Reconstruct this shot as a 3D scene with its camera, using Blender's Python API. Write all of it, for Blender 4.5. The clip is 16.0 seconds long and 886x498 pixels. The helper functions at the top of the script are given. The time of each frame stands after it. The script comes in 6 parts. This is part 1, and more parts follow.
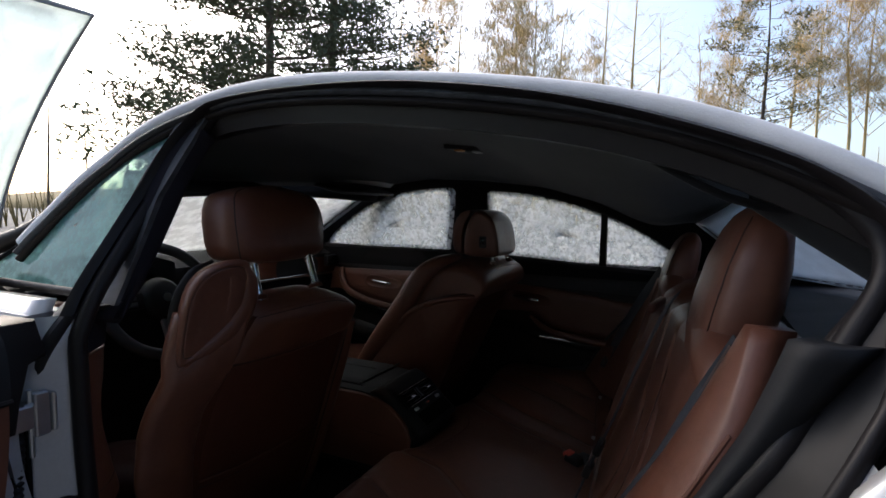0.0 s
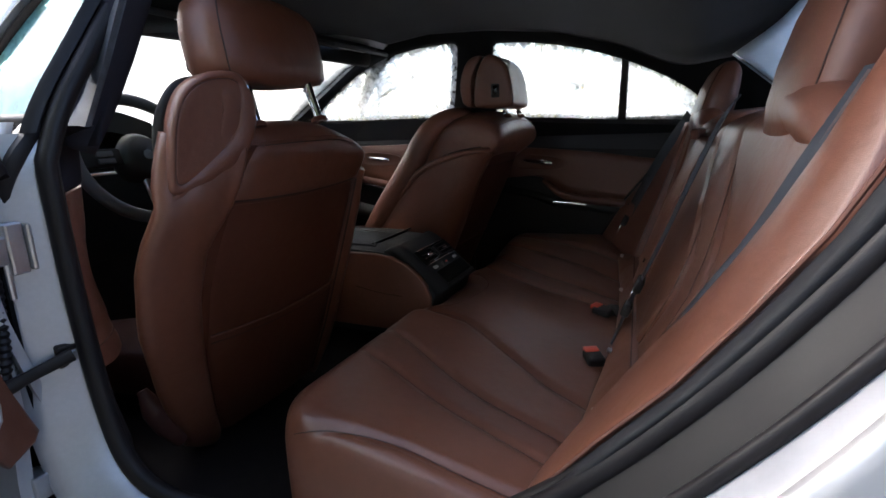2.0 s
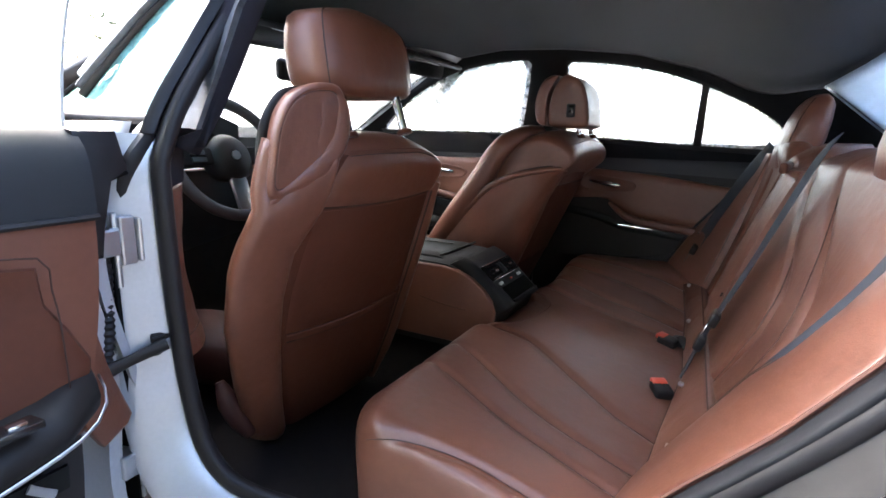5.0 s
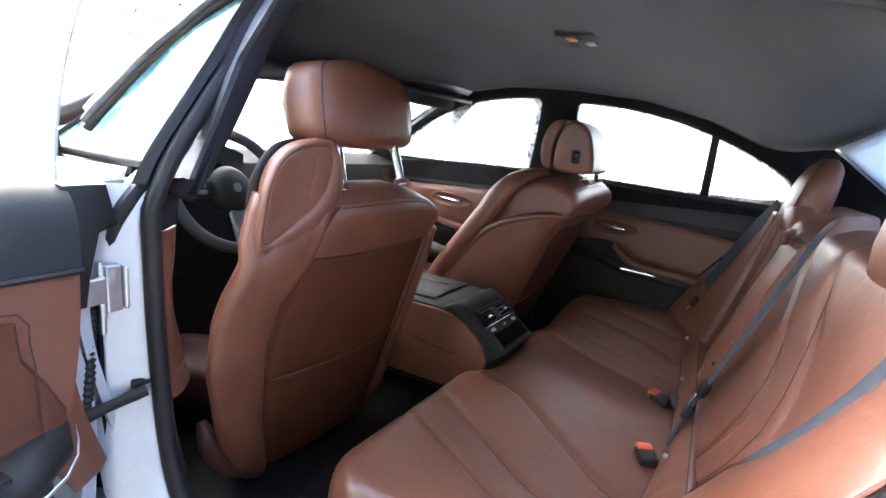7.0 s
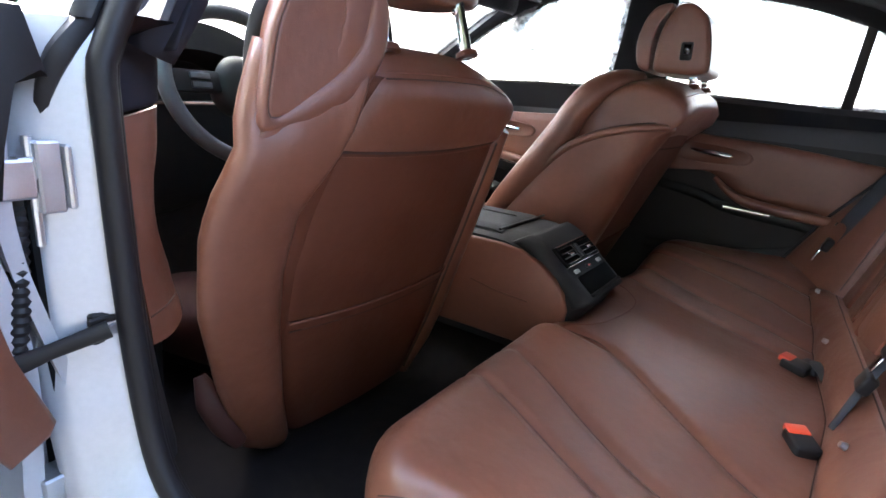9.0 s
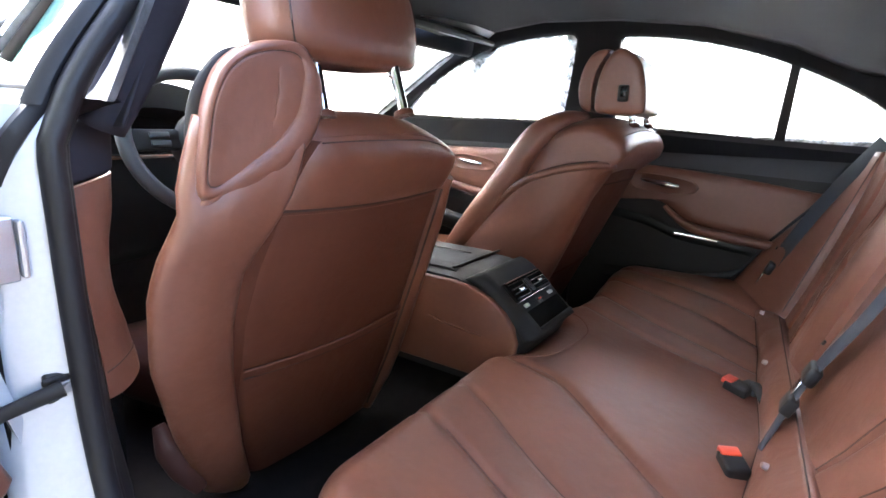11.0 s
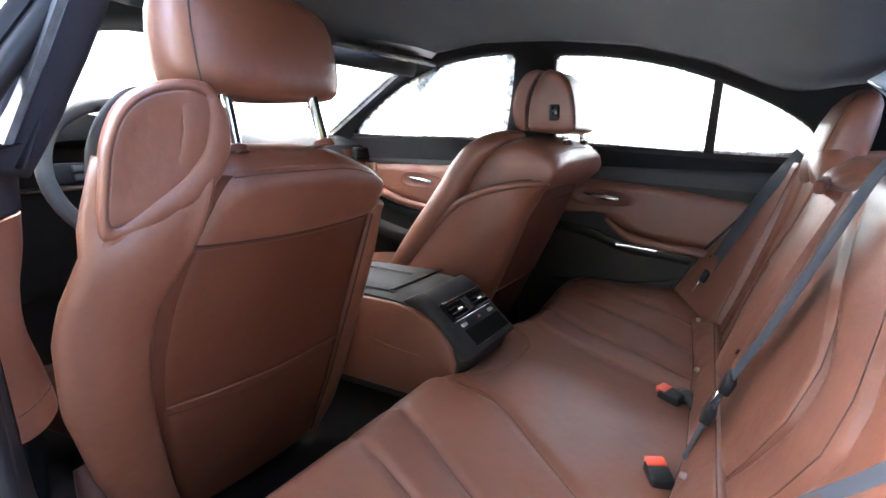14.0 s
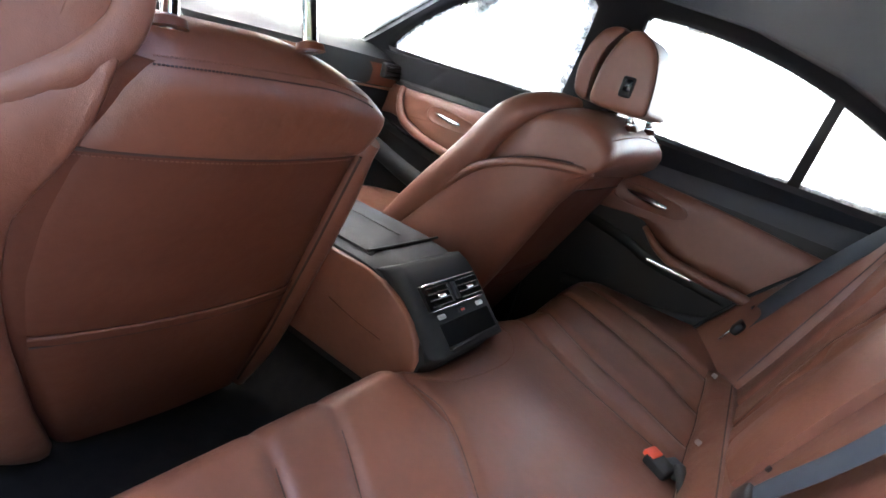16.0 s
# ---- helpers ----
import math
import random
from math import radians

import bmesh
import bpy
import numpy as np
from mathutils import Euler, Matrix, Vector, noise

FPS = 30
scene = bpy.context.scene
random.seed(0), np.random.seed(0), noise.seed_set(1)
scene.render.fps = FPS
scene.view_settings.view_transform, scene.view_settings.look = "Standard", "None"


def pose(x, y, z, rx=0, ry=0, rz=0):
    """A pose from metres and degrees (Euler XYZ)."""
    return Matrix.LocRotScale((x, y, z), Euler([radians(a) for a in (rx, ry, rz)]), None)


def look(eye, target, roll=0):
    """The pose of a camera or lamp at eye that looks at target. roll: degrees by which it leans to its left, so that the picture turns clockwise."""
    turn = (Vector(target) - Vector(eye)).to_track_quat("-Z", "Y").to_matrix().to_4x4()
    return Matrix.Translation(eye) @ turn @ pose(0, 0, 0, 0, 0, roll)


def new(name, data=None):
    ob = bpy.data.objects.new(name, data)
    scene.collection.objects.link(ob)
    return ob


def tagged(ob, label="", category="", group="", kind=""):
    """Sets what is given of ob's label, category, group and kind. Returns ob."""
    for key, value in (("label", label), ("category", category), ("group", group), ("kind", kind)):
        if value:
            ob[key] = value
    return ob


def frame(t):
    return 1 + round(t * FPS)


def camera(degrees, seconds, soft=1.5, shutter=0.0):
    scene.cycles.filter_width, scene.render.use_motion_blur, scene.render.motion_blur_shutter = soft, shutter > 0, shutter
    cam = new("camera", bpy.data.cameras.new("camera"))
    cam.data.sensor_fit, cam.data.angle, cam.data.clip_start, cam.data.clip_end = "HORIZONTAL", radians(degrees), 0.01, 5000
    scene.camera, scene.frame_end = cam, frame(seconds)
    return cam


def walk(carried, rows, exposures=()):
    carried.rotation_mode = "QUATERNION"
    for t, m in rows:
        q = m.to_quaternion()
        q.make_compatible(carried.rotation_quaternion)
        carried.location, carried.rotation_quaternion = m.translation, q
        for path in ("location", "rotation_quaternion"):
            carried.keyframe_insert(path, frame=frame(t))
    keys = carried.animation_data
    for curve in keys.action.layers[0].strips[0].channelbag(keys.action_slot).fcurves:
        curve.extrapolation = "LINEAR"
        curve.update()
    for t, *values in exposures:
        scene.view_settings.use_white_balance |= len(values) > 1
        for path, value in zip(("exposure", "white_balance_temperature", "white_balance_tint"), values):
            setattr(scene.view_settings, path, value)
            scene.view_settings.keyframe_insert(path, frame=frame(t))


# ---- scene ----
cam = camera(80.0, 16.0, soft=1.6)
PATH = [
    (0.0, 0.562, -1.434, 1.161, 85.50, -0.38, 26.22),
    (0.5, 0.503, -1.368, 1.021, 81.55, -0.38, 25.85),
    (1.0, 0.478, -1.310, 1.011, 80.52, -0.25, 23.63),
    (1.5, 0.437, -1.334, 0.978, 78.67, 1.05, 21.18),
    (2.0, 0.422, -1.371, 0.936, 76.92, 2.13, 23.95),
    (2.5, 0.378, -1.379, 0.908, 76.36, 2.49, 27.32),
    (3.0, 0.321, -1.386, 0.892, 76.94, -0.35, 29.19),
    (3.5, 0.294, -1.395, 0.912, 77.35, -1.44, 29.51),
    (4.0, 0.314, -1.399, 0.922, 77.77, -1.23, 28.62),
    (4.5, 0.338, -1.410, 0.937, 77.86, -0.74, 28.92),
    (7.0, 0.383, -1.364, 1.059, 78.41, -4.12, 31.27),
    (7.5, 0.232, -1.307, 1.085, 78.67, -4.01, 32.85),
    (8.0, 0.161, -1.186, 0.942, 75.53, -6.67, 34.63),
    (8.5, 0.118, -1.163, 0.865, 74.28, -4.96, 34.11),
    (9.0, 0.179, -1.140, 0.890, 74.14, -3.94, 35.33),
    (9.5, 0.203, -1.123, 0.907, 74.64, -3.66, 34.80),
    (10.0, 0.251, -1.127, 0.922, 75.58, -2.60, 34.04),
    (12.5, 0.279, -1.137, 0.962, 77.56, -1.87, 33.08),
    (13.0, 0.296, -1.118, 0.965, 77.64, -1.20, 32.02),
    (13.5, 0.318, -1.107, 0.971, 77.76, -0.84, 31.73),
    (14.0, 0.347, -1.092, 0.976, 77.92, -0.71, 30.59),
    (14.5, 0.348, -0.978, 0.997, 77.18, -2.63, 27.79),
    (15.0, 0.240, -0.911, 1.056, 75.10, -11.52, 34.86),
    (15.5, 0.219, -0.862, 0.986, 69.46, -15.12, 36.16),
    (16.0, 0.238, -0.857, 0.994, 70.10, -15.34, 36.35),
]
EXPOSURE = [(0.0, 1.25), (0.3, 1.1), (0.6, 1.35), (1.0, 2.1), (1.5, 2.5), (2.0, 3.02), (2.5, 3.42), (3.0, 3.77), (3.5, 4.07), (4.5, 4.32), (7.0, 4.97), (8.0, 4.82), (9.0, 5.0), (9.5, 5.22), (12.5, 5.47), (14.3, 5.42), (15.0, 5.17), (16.0, 5.42)]
walk(cam, [(t, pose(x, y, z, rx, ry, rz)) for t, x, y, z, rx, ry, rz in PATH], EXPOSURE)

# ---- sky, sun ----
world = bpy.data.worlds.new("sky")
scene.world = world
world.use_nodes = True
wn = world.node_tree
sky = wn.nodes.new("ShaderNodeTexSky")
sky.sky_type, sky.sun_disc = "NISHITA", False
sky.sun_elevation, sky.sun_rotation = radians(34), radians(-66)
sky.air_density, sky.dust_density, sky.ozone_density = 0.75, 3.5, 1.0
wn.links.new(sky.outputs["Color"], wn.nodes["Background"].inputs["Color"])
wn.nodes["Background"].inputs["Strength"].default_value = 0.15
sun_data = bpy.data.lights.new("sun", "SUN")
sun_data.energy, sun_data.angle, sun_data.color = 0.9, radians(75), (1.0, 0.985, 0.97)
sun = new("sun", sun_data)
sun.matrix_world = look((-5.5, 2.45, 4.1), (0, 0, 0))


# ---- materials ----
def material(name, base, rough=0.5, metal=0.0, vary=0.12, scale=6.0, bump=0.0, bump_scale=400.0, coat=0.0, cells=False, spec=0.5, sheen=0.0):
    m = bpy.data.materials.new(name)
    m.use_nodes = True
    nt = m.node_tree
    b = nt.nodes["Principled BSDF"]
    b.inputs["Roughness"].default_value, b.inputs["Metallic"].default_value = rough, metal
    b.inputs["Coat Weight"].default_value, b.inputs["Specular IOR Level"].default_value = coat, spec
    b.inputs["Sheen Weight"].default_value = sheen
    tc = nt.nodes.new("ShaderNodeTexCoord")
    n1 = nt.nodes.new("ShaderNodeTexNoise")
    n1.inputs["Scale"].default_value, n1.inputs["Detail"].default_value = scale, 6.0
    n2 = nt.nodes.new("ShaderNodeTexNoise")
    n2.inputs["Scale"].default_value, n2.inputs["Detail"].default_value = scale * 14, 3.0
    add = nt.nodes.new("ShaderNodeMath")
    add.operation = "MULTIPLY_ADD"
    add.inputs[1].default_value = 0.4
    nt.links.new(tc.outputs["Object"], n1.inputs["Vector"])
    nt.links.new(tc.outputs["Object"], n2.inputs["Vector"])
    nt.links.new(n2.outputs["Fac"], add.inputs[0])
    nt.links.new(n1.outputs["Fac"], add.inputs[2])
    ramp = nt.nodes.new("ShaderNodeMapRange")
    ramp.inputs["From Min"].default_value, ramp.inputs["From Max"].default_value = 0.4, 1.0
    ramp.inputs["To Min"].default_value, ramp.inputs["To Max"].default_value = 1 - vary, 1 + vary
    nt.links.new(add.outputs[0], ramp.inputs["Value"])
    mul = nt.nodes.new("ShaderNodeVectorMath")
    mul.operation = "SCALE"
    mul.inputs[0].default_value = base
    nt.links.new(ramp.outputs[0], mul.inputs["Scale"])
    nt.links.new(mul.outputs[0], b.inputs["Base Color"])
    rr = nt.nodes.new("ShaderNodeMapRange")
    rr.inputs["From Min"].default_value, rr.inputs["From Max"].default_value = 0.3, 0.7
    rr.inputs["To Min"].default_value, rr.inputs["To Max"].default_value = max(0.02, rough - 0.08), min(1, rough + 0.08)
    nt.links.new(n1.outputs["Fac"], rr.inputs["Value"])
    nt.links.new(rr.outputs[0], b.inputs["Roughness"])
    if bump:
        if cells:
            t = nt.nodes.new("ShaderNodeTexVoronoi")
            t.inputs["Scale"].default_value = bump_scale
            out = t.outputs["Distance"]
        else:
            t = nt.nodes.new("ShaderNodeTexNoise")
            t.inputs["Scale"].default_value, t.inputs["Detail"].default_value = bump_scale, 4.0
            out = t.outputs["Fac"]
        nt.links.new(tc.outputs["Object"], t.inputs["Vector"])
        bn = nt.nodes.new("ShaderNodeBump")
        bn.inputs["Strength"].default_value, bn.inputs["Distance"].default_value = bump, 0.001
        nt.links.new(out, bn.inputs["Height"])
        if "leather" in name:
            soft = nt.nodes.new("ShaderNodeTexNoise")
            soft.inputs["Scale"].default_value, soft.inputs["Detail"].default_value = 26.0, 3.0
            nt.links.new(tc.outputs["Object"], soft.inputs["Vector"])
            wave = nt.nodes.new("ShaderNodeBump")
            wave.inputs["Strength"].default_value, wave.inputs["Distance"].default_value = 0.30, 0.006
            nt.links.new(soft.outputs["Fac"], wave.inputs["Height"])
            nt.links.new(wave.outputs["Normal"], bn.inputs["Normal"])
        nt.links.new(bn.outputs["Normal"], b.inputs["Normal"])
    return m


def frost(name, tint, clear, scale, cover):
    """Glass under ice: part clear, part white crystals, by a mottled pattern."""
    m = bpy.data.materials.new(name)
    m.use_nodes = True
    nt = m.node_tree
    nt.nodes.clear()
    out = nt.nodes.new("ShaderNodeOutputMaterial")
    tc = nt.nodes.new("ShaderNodeTexCoord")
    n = nt.nodes.new("ShaderNodeTexNoise")
    n.inputs["Scale"].default_value, n.inputs["Detail"].default_value, n.inputs["Roughness"].default_value = scale, 8.0, 0.65
    nt.links.new(tc.outputs["Object"], n.inputs["Vector"])
    r = nt.nodes.new("ShaderNodeMapRange")
    r.inputs["From Min"].default_value, r.inputs["From Max"].default_value = 0.42, 0.58
    r.inputs["To Min"].default_value, r.inputs["To Max"].default_value = cover[0], cover[1]
    nt.links.new(n.outputs["Fac"], r.inputs["Value"])
    tl = nt.nodes.new("ShaderNodeBsdfTranslucent")
    tl.inputs["Color"].default_value = (*tint, 1)
    df = nt.nodes.new("ShaderNodeBsdfDiffuse")
    df.inputs["Color"].default_value = (*tint, 1)
    ice = nt.nodes.new("ShaderNodeMixShader")
    ice.inputs[0].default_value = 0.2
    nt.links.new(tl.outputs[0], ice.inputs[1])
    nt.links.new(df.outputs[0], ice.inputs[2])
    tr = nt.nodes.new("ShaderNodeBsdfTransparent")
    tr.inputs["Color"].default_value = (*clear, 1)
    mix = nt.nodes.new("ShaderNodeMixShader")
    nt.links.new(r.outputs[0], mix.inputs[0])
    nt.links.new(tr.outputs[0], mix.inputs[1])
    nt.links.new(ice.outputs[0], mix.inputs[2])
    gl = nt.nodes.new("ShaderNodeBsdfGlossy")
    gl.inputs["Roughness"].default_value = 0.08
    fr = nt.nodes.new("ShaderNodeFresnel")
    fr.inputs["IOR"].default_value = 1.35
    m2 = nt.nodes.new("ShaderNodeMixShader")
    nt.links.new(fr.outputs[0], m2.inputs[0])
    nt.links.new(mix.outputs[0], m2.inputs[1])
    nt.links.new(gl.outputs[0], m2.inputs[2])
    nt.links.new(m2.outputs[0], out.inputs["Surface"])
    return m


LEATHER = material("brown_leather", (0.148, 0.0530, 0.0308), 0.38, vary=0.18, scale=5, bump=0.22, bump_scale=850, cells=True, spec=0.50)
# matte panel leather, its base also darkened for shade on the seat backs
LEATHER_DARK = material("brown_leather_toned_for_shade", (0.090, 0.0275, 0.0145), 0.56, vary=0.15, scale=5, bump=0.2, bump_scale=850, cells=True, spec=0.25)
SEAT_TRIM = material("maroon_seat_plastic", (0.055, 0.019, 0.015), 0.55, vary=0.12, scale=8, bump=0.15, bump_scale=900, spec=0.3)
DOOR_GREY = material("grey_padded_door_top", (0.036, 0.034, 0.037), 0.6, vary=0.1, scale=8, bump=0.25, bump_scale=1100, cells=True, spec=0.35)
WHEEL_GREY = material("grey_wheel_leather", (0.075, 0.072, 0.074), 0.45, vary=0.15, scale=20, bump=0.15, bump_scale=900, spec=0.35)
SEAM = material("seam_groove", (0.036, 0.013, 0.008), 0.7, vary=0.1)
THREAD = material("brown_thread", (0.13, 0.050, 0.032), 0.8, vary=0.2, scale=60)
PILLAR = material("grey_pillar_cloth", (0.026, 0.024, 0.030), 0.95, vary=0.1, scale=9, bump=0.3, bump_scale=1400, spec=0.08)
PLASTIC = material("dark_grey_soft_plastic", (0.0175, 0.0172, 0.0186), 0.68, vary=0.1, scale=8, bump=0.25, bump_scale=1100, cells=True, spec=0.25)
BLACK = material("black_plastic", (0.0160, 0.0130, 0.0120), 0.5, vary=0.15, scale=10, bump=0.1, bump_scale=900, spec=0.25)
# near-black that stands in for the shade inside gaps and hollows
RECESS_SHADE = material("painted_recess_shade", (0.006, 0.006, 0.006), 0.9, vary=0.1, spec=0.05)
GLOSS = material("black_gloss_trim", (0.012, 0.011, 0.011), 0.22, vary=0.1, coat=0.15)
PIANO = material("satin_black_trim", (0.008, 0.008, 0.008), 0.38, vary=0.15, scale=14, spec=0.2)
FROSTED_BLACK = material("black_plastic_with_frost_specks", (0.045, 0.046, 0.050), 0.6, vary=0.75, scale=34, bump=0.3, bump_scale=300)
FROST_TRIM = material("black_trim_with_frost", (0.05, 0.052, 0.058), 0.6, vary=0.8, scale=40, bump=0.3, bump_scale=300)
RUBBER = material("black_rubber", (0.0120, 0.0100, 0.0105), 0.5, vary=0.2, scale=12, bump=0.15, bump_scale=300, spec=0.25)
CLOTH = material("anthracite_headliner", (0.0105, 0.0098, 0.0110), 0.95, vary=0.1, scale=9, bump=0.3, bump_scale=1500, spec=0.1, sheen=0.15)
CARPET = material("black_carpet", (0.0150, 0.0120, 0.0112), 0.95, vary=0.35, scale=40, bump=0.8, bump_scale=900, spec=0.1)
PAINT = material("silver_white_paint", (0.63, 0.62, 0.61), 0.30, 0.25, vary=0.05, scale=4, coat=0.7)
ROOF_FROST = material("frosted_white_paint", (0.84, 0.84, 0.85), 0.75, vary=0.08, scale=22, bump=0.4, bump_scale=260)
PRIMER = material("silver_jamb_paint", (0.43, 0.43, 0.445), 0.34, 0.35, vary=0.1, scale=9, coat=0.2)
STEEL = material("zinc_steel", (0.55, 0.55, 0.56), 0.35, 0.9, vary=0.1, scale=30)
CHROME = material("chrome", (0.80, 0.80, 0.81), 0.10, 1.0, vary=0.04)
WEBBING = material("dark_grey_belt_webbing", (0.030, 0.033, 0.040), 0.85, vary=0.15, scale=30, bump=0.5, bump_scale=700)
RED = material("red_buckle_button", (0.75, 0.07, 0.03), 0.4, vary=0.08)
WHITE = material("white_print", (0.75, 0.75, 0.73), 0.6, vary=0.05)
# orange reflection painted as the colour of a lens
ORANGE = material("lens_orange_reflection", (0.55, 0.20, 0.04), 0.3, vary=0.1)
SILVERED = material("mirror_glass", (0.75, 0.80, 0.82), 0.04, 1.0, vary=0.02)
GREY_SCREEN = material("pale_grey_plastic", (0.42, 0.42, 0.42), 0.5, vary=0.06)
BARK = material("bark", (0.11, 0.085, 0.06), 0.9, vary=0.4, scale=3, bump=0.6, bump_scale=30)
# yellow green needles, made paler as if the sun lit them
LARCH = material("larch_needles_sun_in_colour", (0.24, 0.20, 0.08), 0.8, vary=0.4, scale=1.5)
NEEDLES = material("pine_needles", (0.085, 0.095, 0.045), 0.7, vary=0.4, scale=1.5)
# base colour carries the warm sunlight that these backlit trees do not get
SUN_TINT_TWIGS = material("twigs_sun_in_colour", (0.60, 0.46, 0.22), 0.85, vary=0.35, scale=1.0)
SCRUB = material("dry_scrub", (0.20, 0.15, 0.06), 0.9, vary=0.4, scale=0.8)
GRAVEL = material("frosty_gravel", (0.10, 0.10, 0.098), 0.95, vary=0.3, scale=1.2, bump=0.8, bump_scale=60)
TYRE = material("tyre_rubber", (0.02, 0.02, 0.02), 0.8, vary=0.15, scale=20)
ICE_FAR = frost("frosted_side_glass", (0.95, 0.96, 0.96), (0.80, 0.84, 0.82), 42, (0.22, 0.85))
ICE_NEAR = frost("frosted_green_glass", (0.32, 0.72, 0.70), (0.36, 0.62, 0.62), 34, (0.60, 0.97))
ICE_DOOR = frost("frosted_door_glass", (0.74, 0.84, 0.85), (0.70, 0.80, 0.80), 18, (0.70, 0.95))
ICE_REAR = frost("frosted_rear_glass", (0.90, 0.93, 0.95), (0.88, 0.92, 0.92), 10, (0.90, 1.0))
ICE_SCREEN = frost("frosted_windscreen", (0.94, 0.96, 0.95), (0.86, 0.90, 0.88), 20, (0.70, 0.98))


# ---- builders ----
ORIGIN = {}
PLACE = [Matrix.Identity(4)]


def drafted(rows=None):
    """From here on things are drafted in their own axes, which these three rows set into the car; none: the car's axes."""
    PLACE[0] = Matrix((*rows, (0, 0, 0, 1))) if rows else Matrix.Identity(4)


def thing(name, at, label, category, group="", kind=""):
    ob = new(name)
    ob.empty_display_size = 0.05
    at = PLACE[0] @ Vector(at)
    ob.location = at
    ORIGIN[ob.name] = Vector(at)
    return tagged(ob, label, category, group, kind)


def finish(me, mat, angle):
    me.materials.append(mat)
    for p in me.polygons:
        p.use_smooth = True
    if angle < 180:
        me.set_sharp_from_angle(angle=radians(angle))


def part(name, bm, mat, parent, label="", angle=50, m=None):
    if m is not None:
        bm.transform(m)
    bm.transform(PLACE[0])
    bmesh.ops.recalc_face_normals(bm, faces=bm.faces[:])
    origin = ORIGIN[parent.name]
    bmesh.ops.translate(bm, verts=bm.verts[:], vec=-origin)
    me = bpy.data.meshes.new(name)
    bm.to_mesh(me)
    bm.free()
    finish(me, mat, angle)
    ob = new(name, me)
    ob.parent = parent
    ORIGIN[ob.name] = origin
    return tagged(ob, label)


def solid(name, bm, mat, label, category, group="", kind="", angle=35, m=None):
    """A thing of one mesh."""
    if m is not None:
        bm.transform(m)
    bm.transform(PLACE[0])
    bmesh.ops.recalc_face_normals(bm, faces=bm.faces[:])
    me = bpy.data.meshes.new(name)
    lo = Vector((sum(v.co.x for v in bm.verts), sum(v.co.y for v in bm.verts), 0)) / max(1, len(bm.verts))
    lo.z = min(v.co.z for v in bm.verts)
    bmesh.ops.translate(bm, verts=bm.verts[:], vec=-lo)
    bm.to_mesh(me)
    bm.free()
    finish(me, mat, angle)
    ob = new(name, me)
    ob.location = lo
    ORIGIN[ob.name] = lo
    return tagged(ob, label, category, group, kind)


def spline(pts, n=40, closed=False):
    """Points along a smooth curve through pts, evenly by length."""
    p = np.array(pts, float)
    k = len(p)
    q = np.vstack([p[-1], p, p[0], p[1]]) if closed else np.vstack([2 * p[0] - p[1], p, 2 * p[-1] - p[-2]])
    segs = k if closed else k - 1
    out = []
    for i in range(segs):
        a, b, c, d = q[i:i + 4]
        for t in np.linspace(0, 1, 12, endpoint=False):
            out.append(0.5 * (2 * b + (c - a) * t + (2 * a - 5 * b + 4 * c - d) * t * t + (3 * b - a - 3 * c + d) * t ** 3))
    out.append(out[0] if closed else p[-1])
    out = np.array(out)
    s = np.concatenate([[0], np.cumsum(np.linalg.norm(np.diff(out, axis=0), axis=1))])
    w = np.linspace(0, s[-1], n, endpoint=not closed)
    return np.stack([np.interp(w, s, out[:, j]) for j in range(p.shape[1])], 1)


def skin(rings, ring_closed=True, path_closed=False, caps=True, bm=None):
    """Faces between rings of equal length."""
    bm = bm or bmesh.new()
    vs = [[bm.verts.new(tuple(p)) for p in r] for r in rings]
    n = len(rings[0])
    pairs = list(zip(vs, vs[1:])) + ([(vs[-1], vs[0])] if path_closed else [])
    for a, b in pairs:
        for i in range(n if ring_closed else n - 1):
            j = (i + 1) % n
            bm.faces.new((a[i], a[j], b[j], b[i]))
    if caps and ring_closed and not path_closed:
        bm.faces.new(vs[0][::-1])
        bm.faces.new(vs[-1])
    return bm


def tube(path, ra, rb=None, n=10, closed=False, up=(0, 0, 1), power=2.0, caps=True, bm=None):
    """A round or flattened bar along a path; ra across, rb along up; either may vary along it."""
    p = np.array(path, float)
    k = len(p)
    ra = np.interp(np.linspace(0, 1, k), np.linspace(0, 1, np.size(ra)), np.atleast_1d(ra))
    rb = ra if rb is None else np.interp(np.linspace(0, 1, k), np.linspace(0, 1, np.size(rb)), np.atleast_1d(rb))
    rings = []
    for i in range(k):
        d = p[(i + 1) % k] - p[i - 1] if closed else p[min(i + 1, k - 1)] - p[max(i - 1, 0)]
        d = Vector(d).normalized()
        u = Vector(up)
        a = d.cross(u)
        a = a.normalized() if a.length > 1e-4 else d.orthogonal().normalized()
        b = a.cross(d).normalized()
        ring = []
        for j in range(n):
            w = 2 * math.pi * j / n
            c, s = math.cos(w), math.sin(w)
            c, s = math.copysign(abs(c) ** (2 / power), c), math.copysign(abs(s) ** (2 / power), s)
            ring.append(Vector(p[i]) + a * (c * ra[i]) + b * (s * rb[i]))
        rings.append(ring)
    return skin(rings, True, closed, caps, bm)


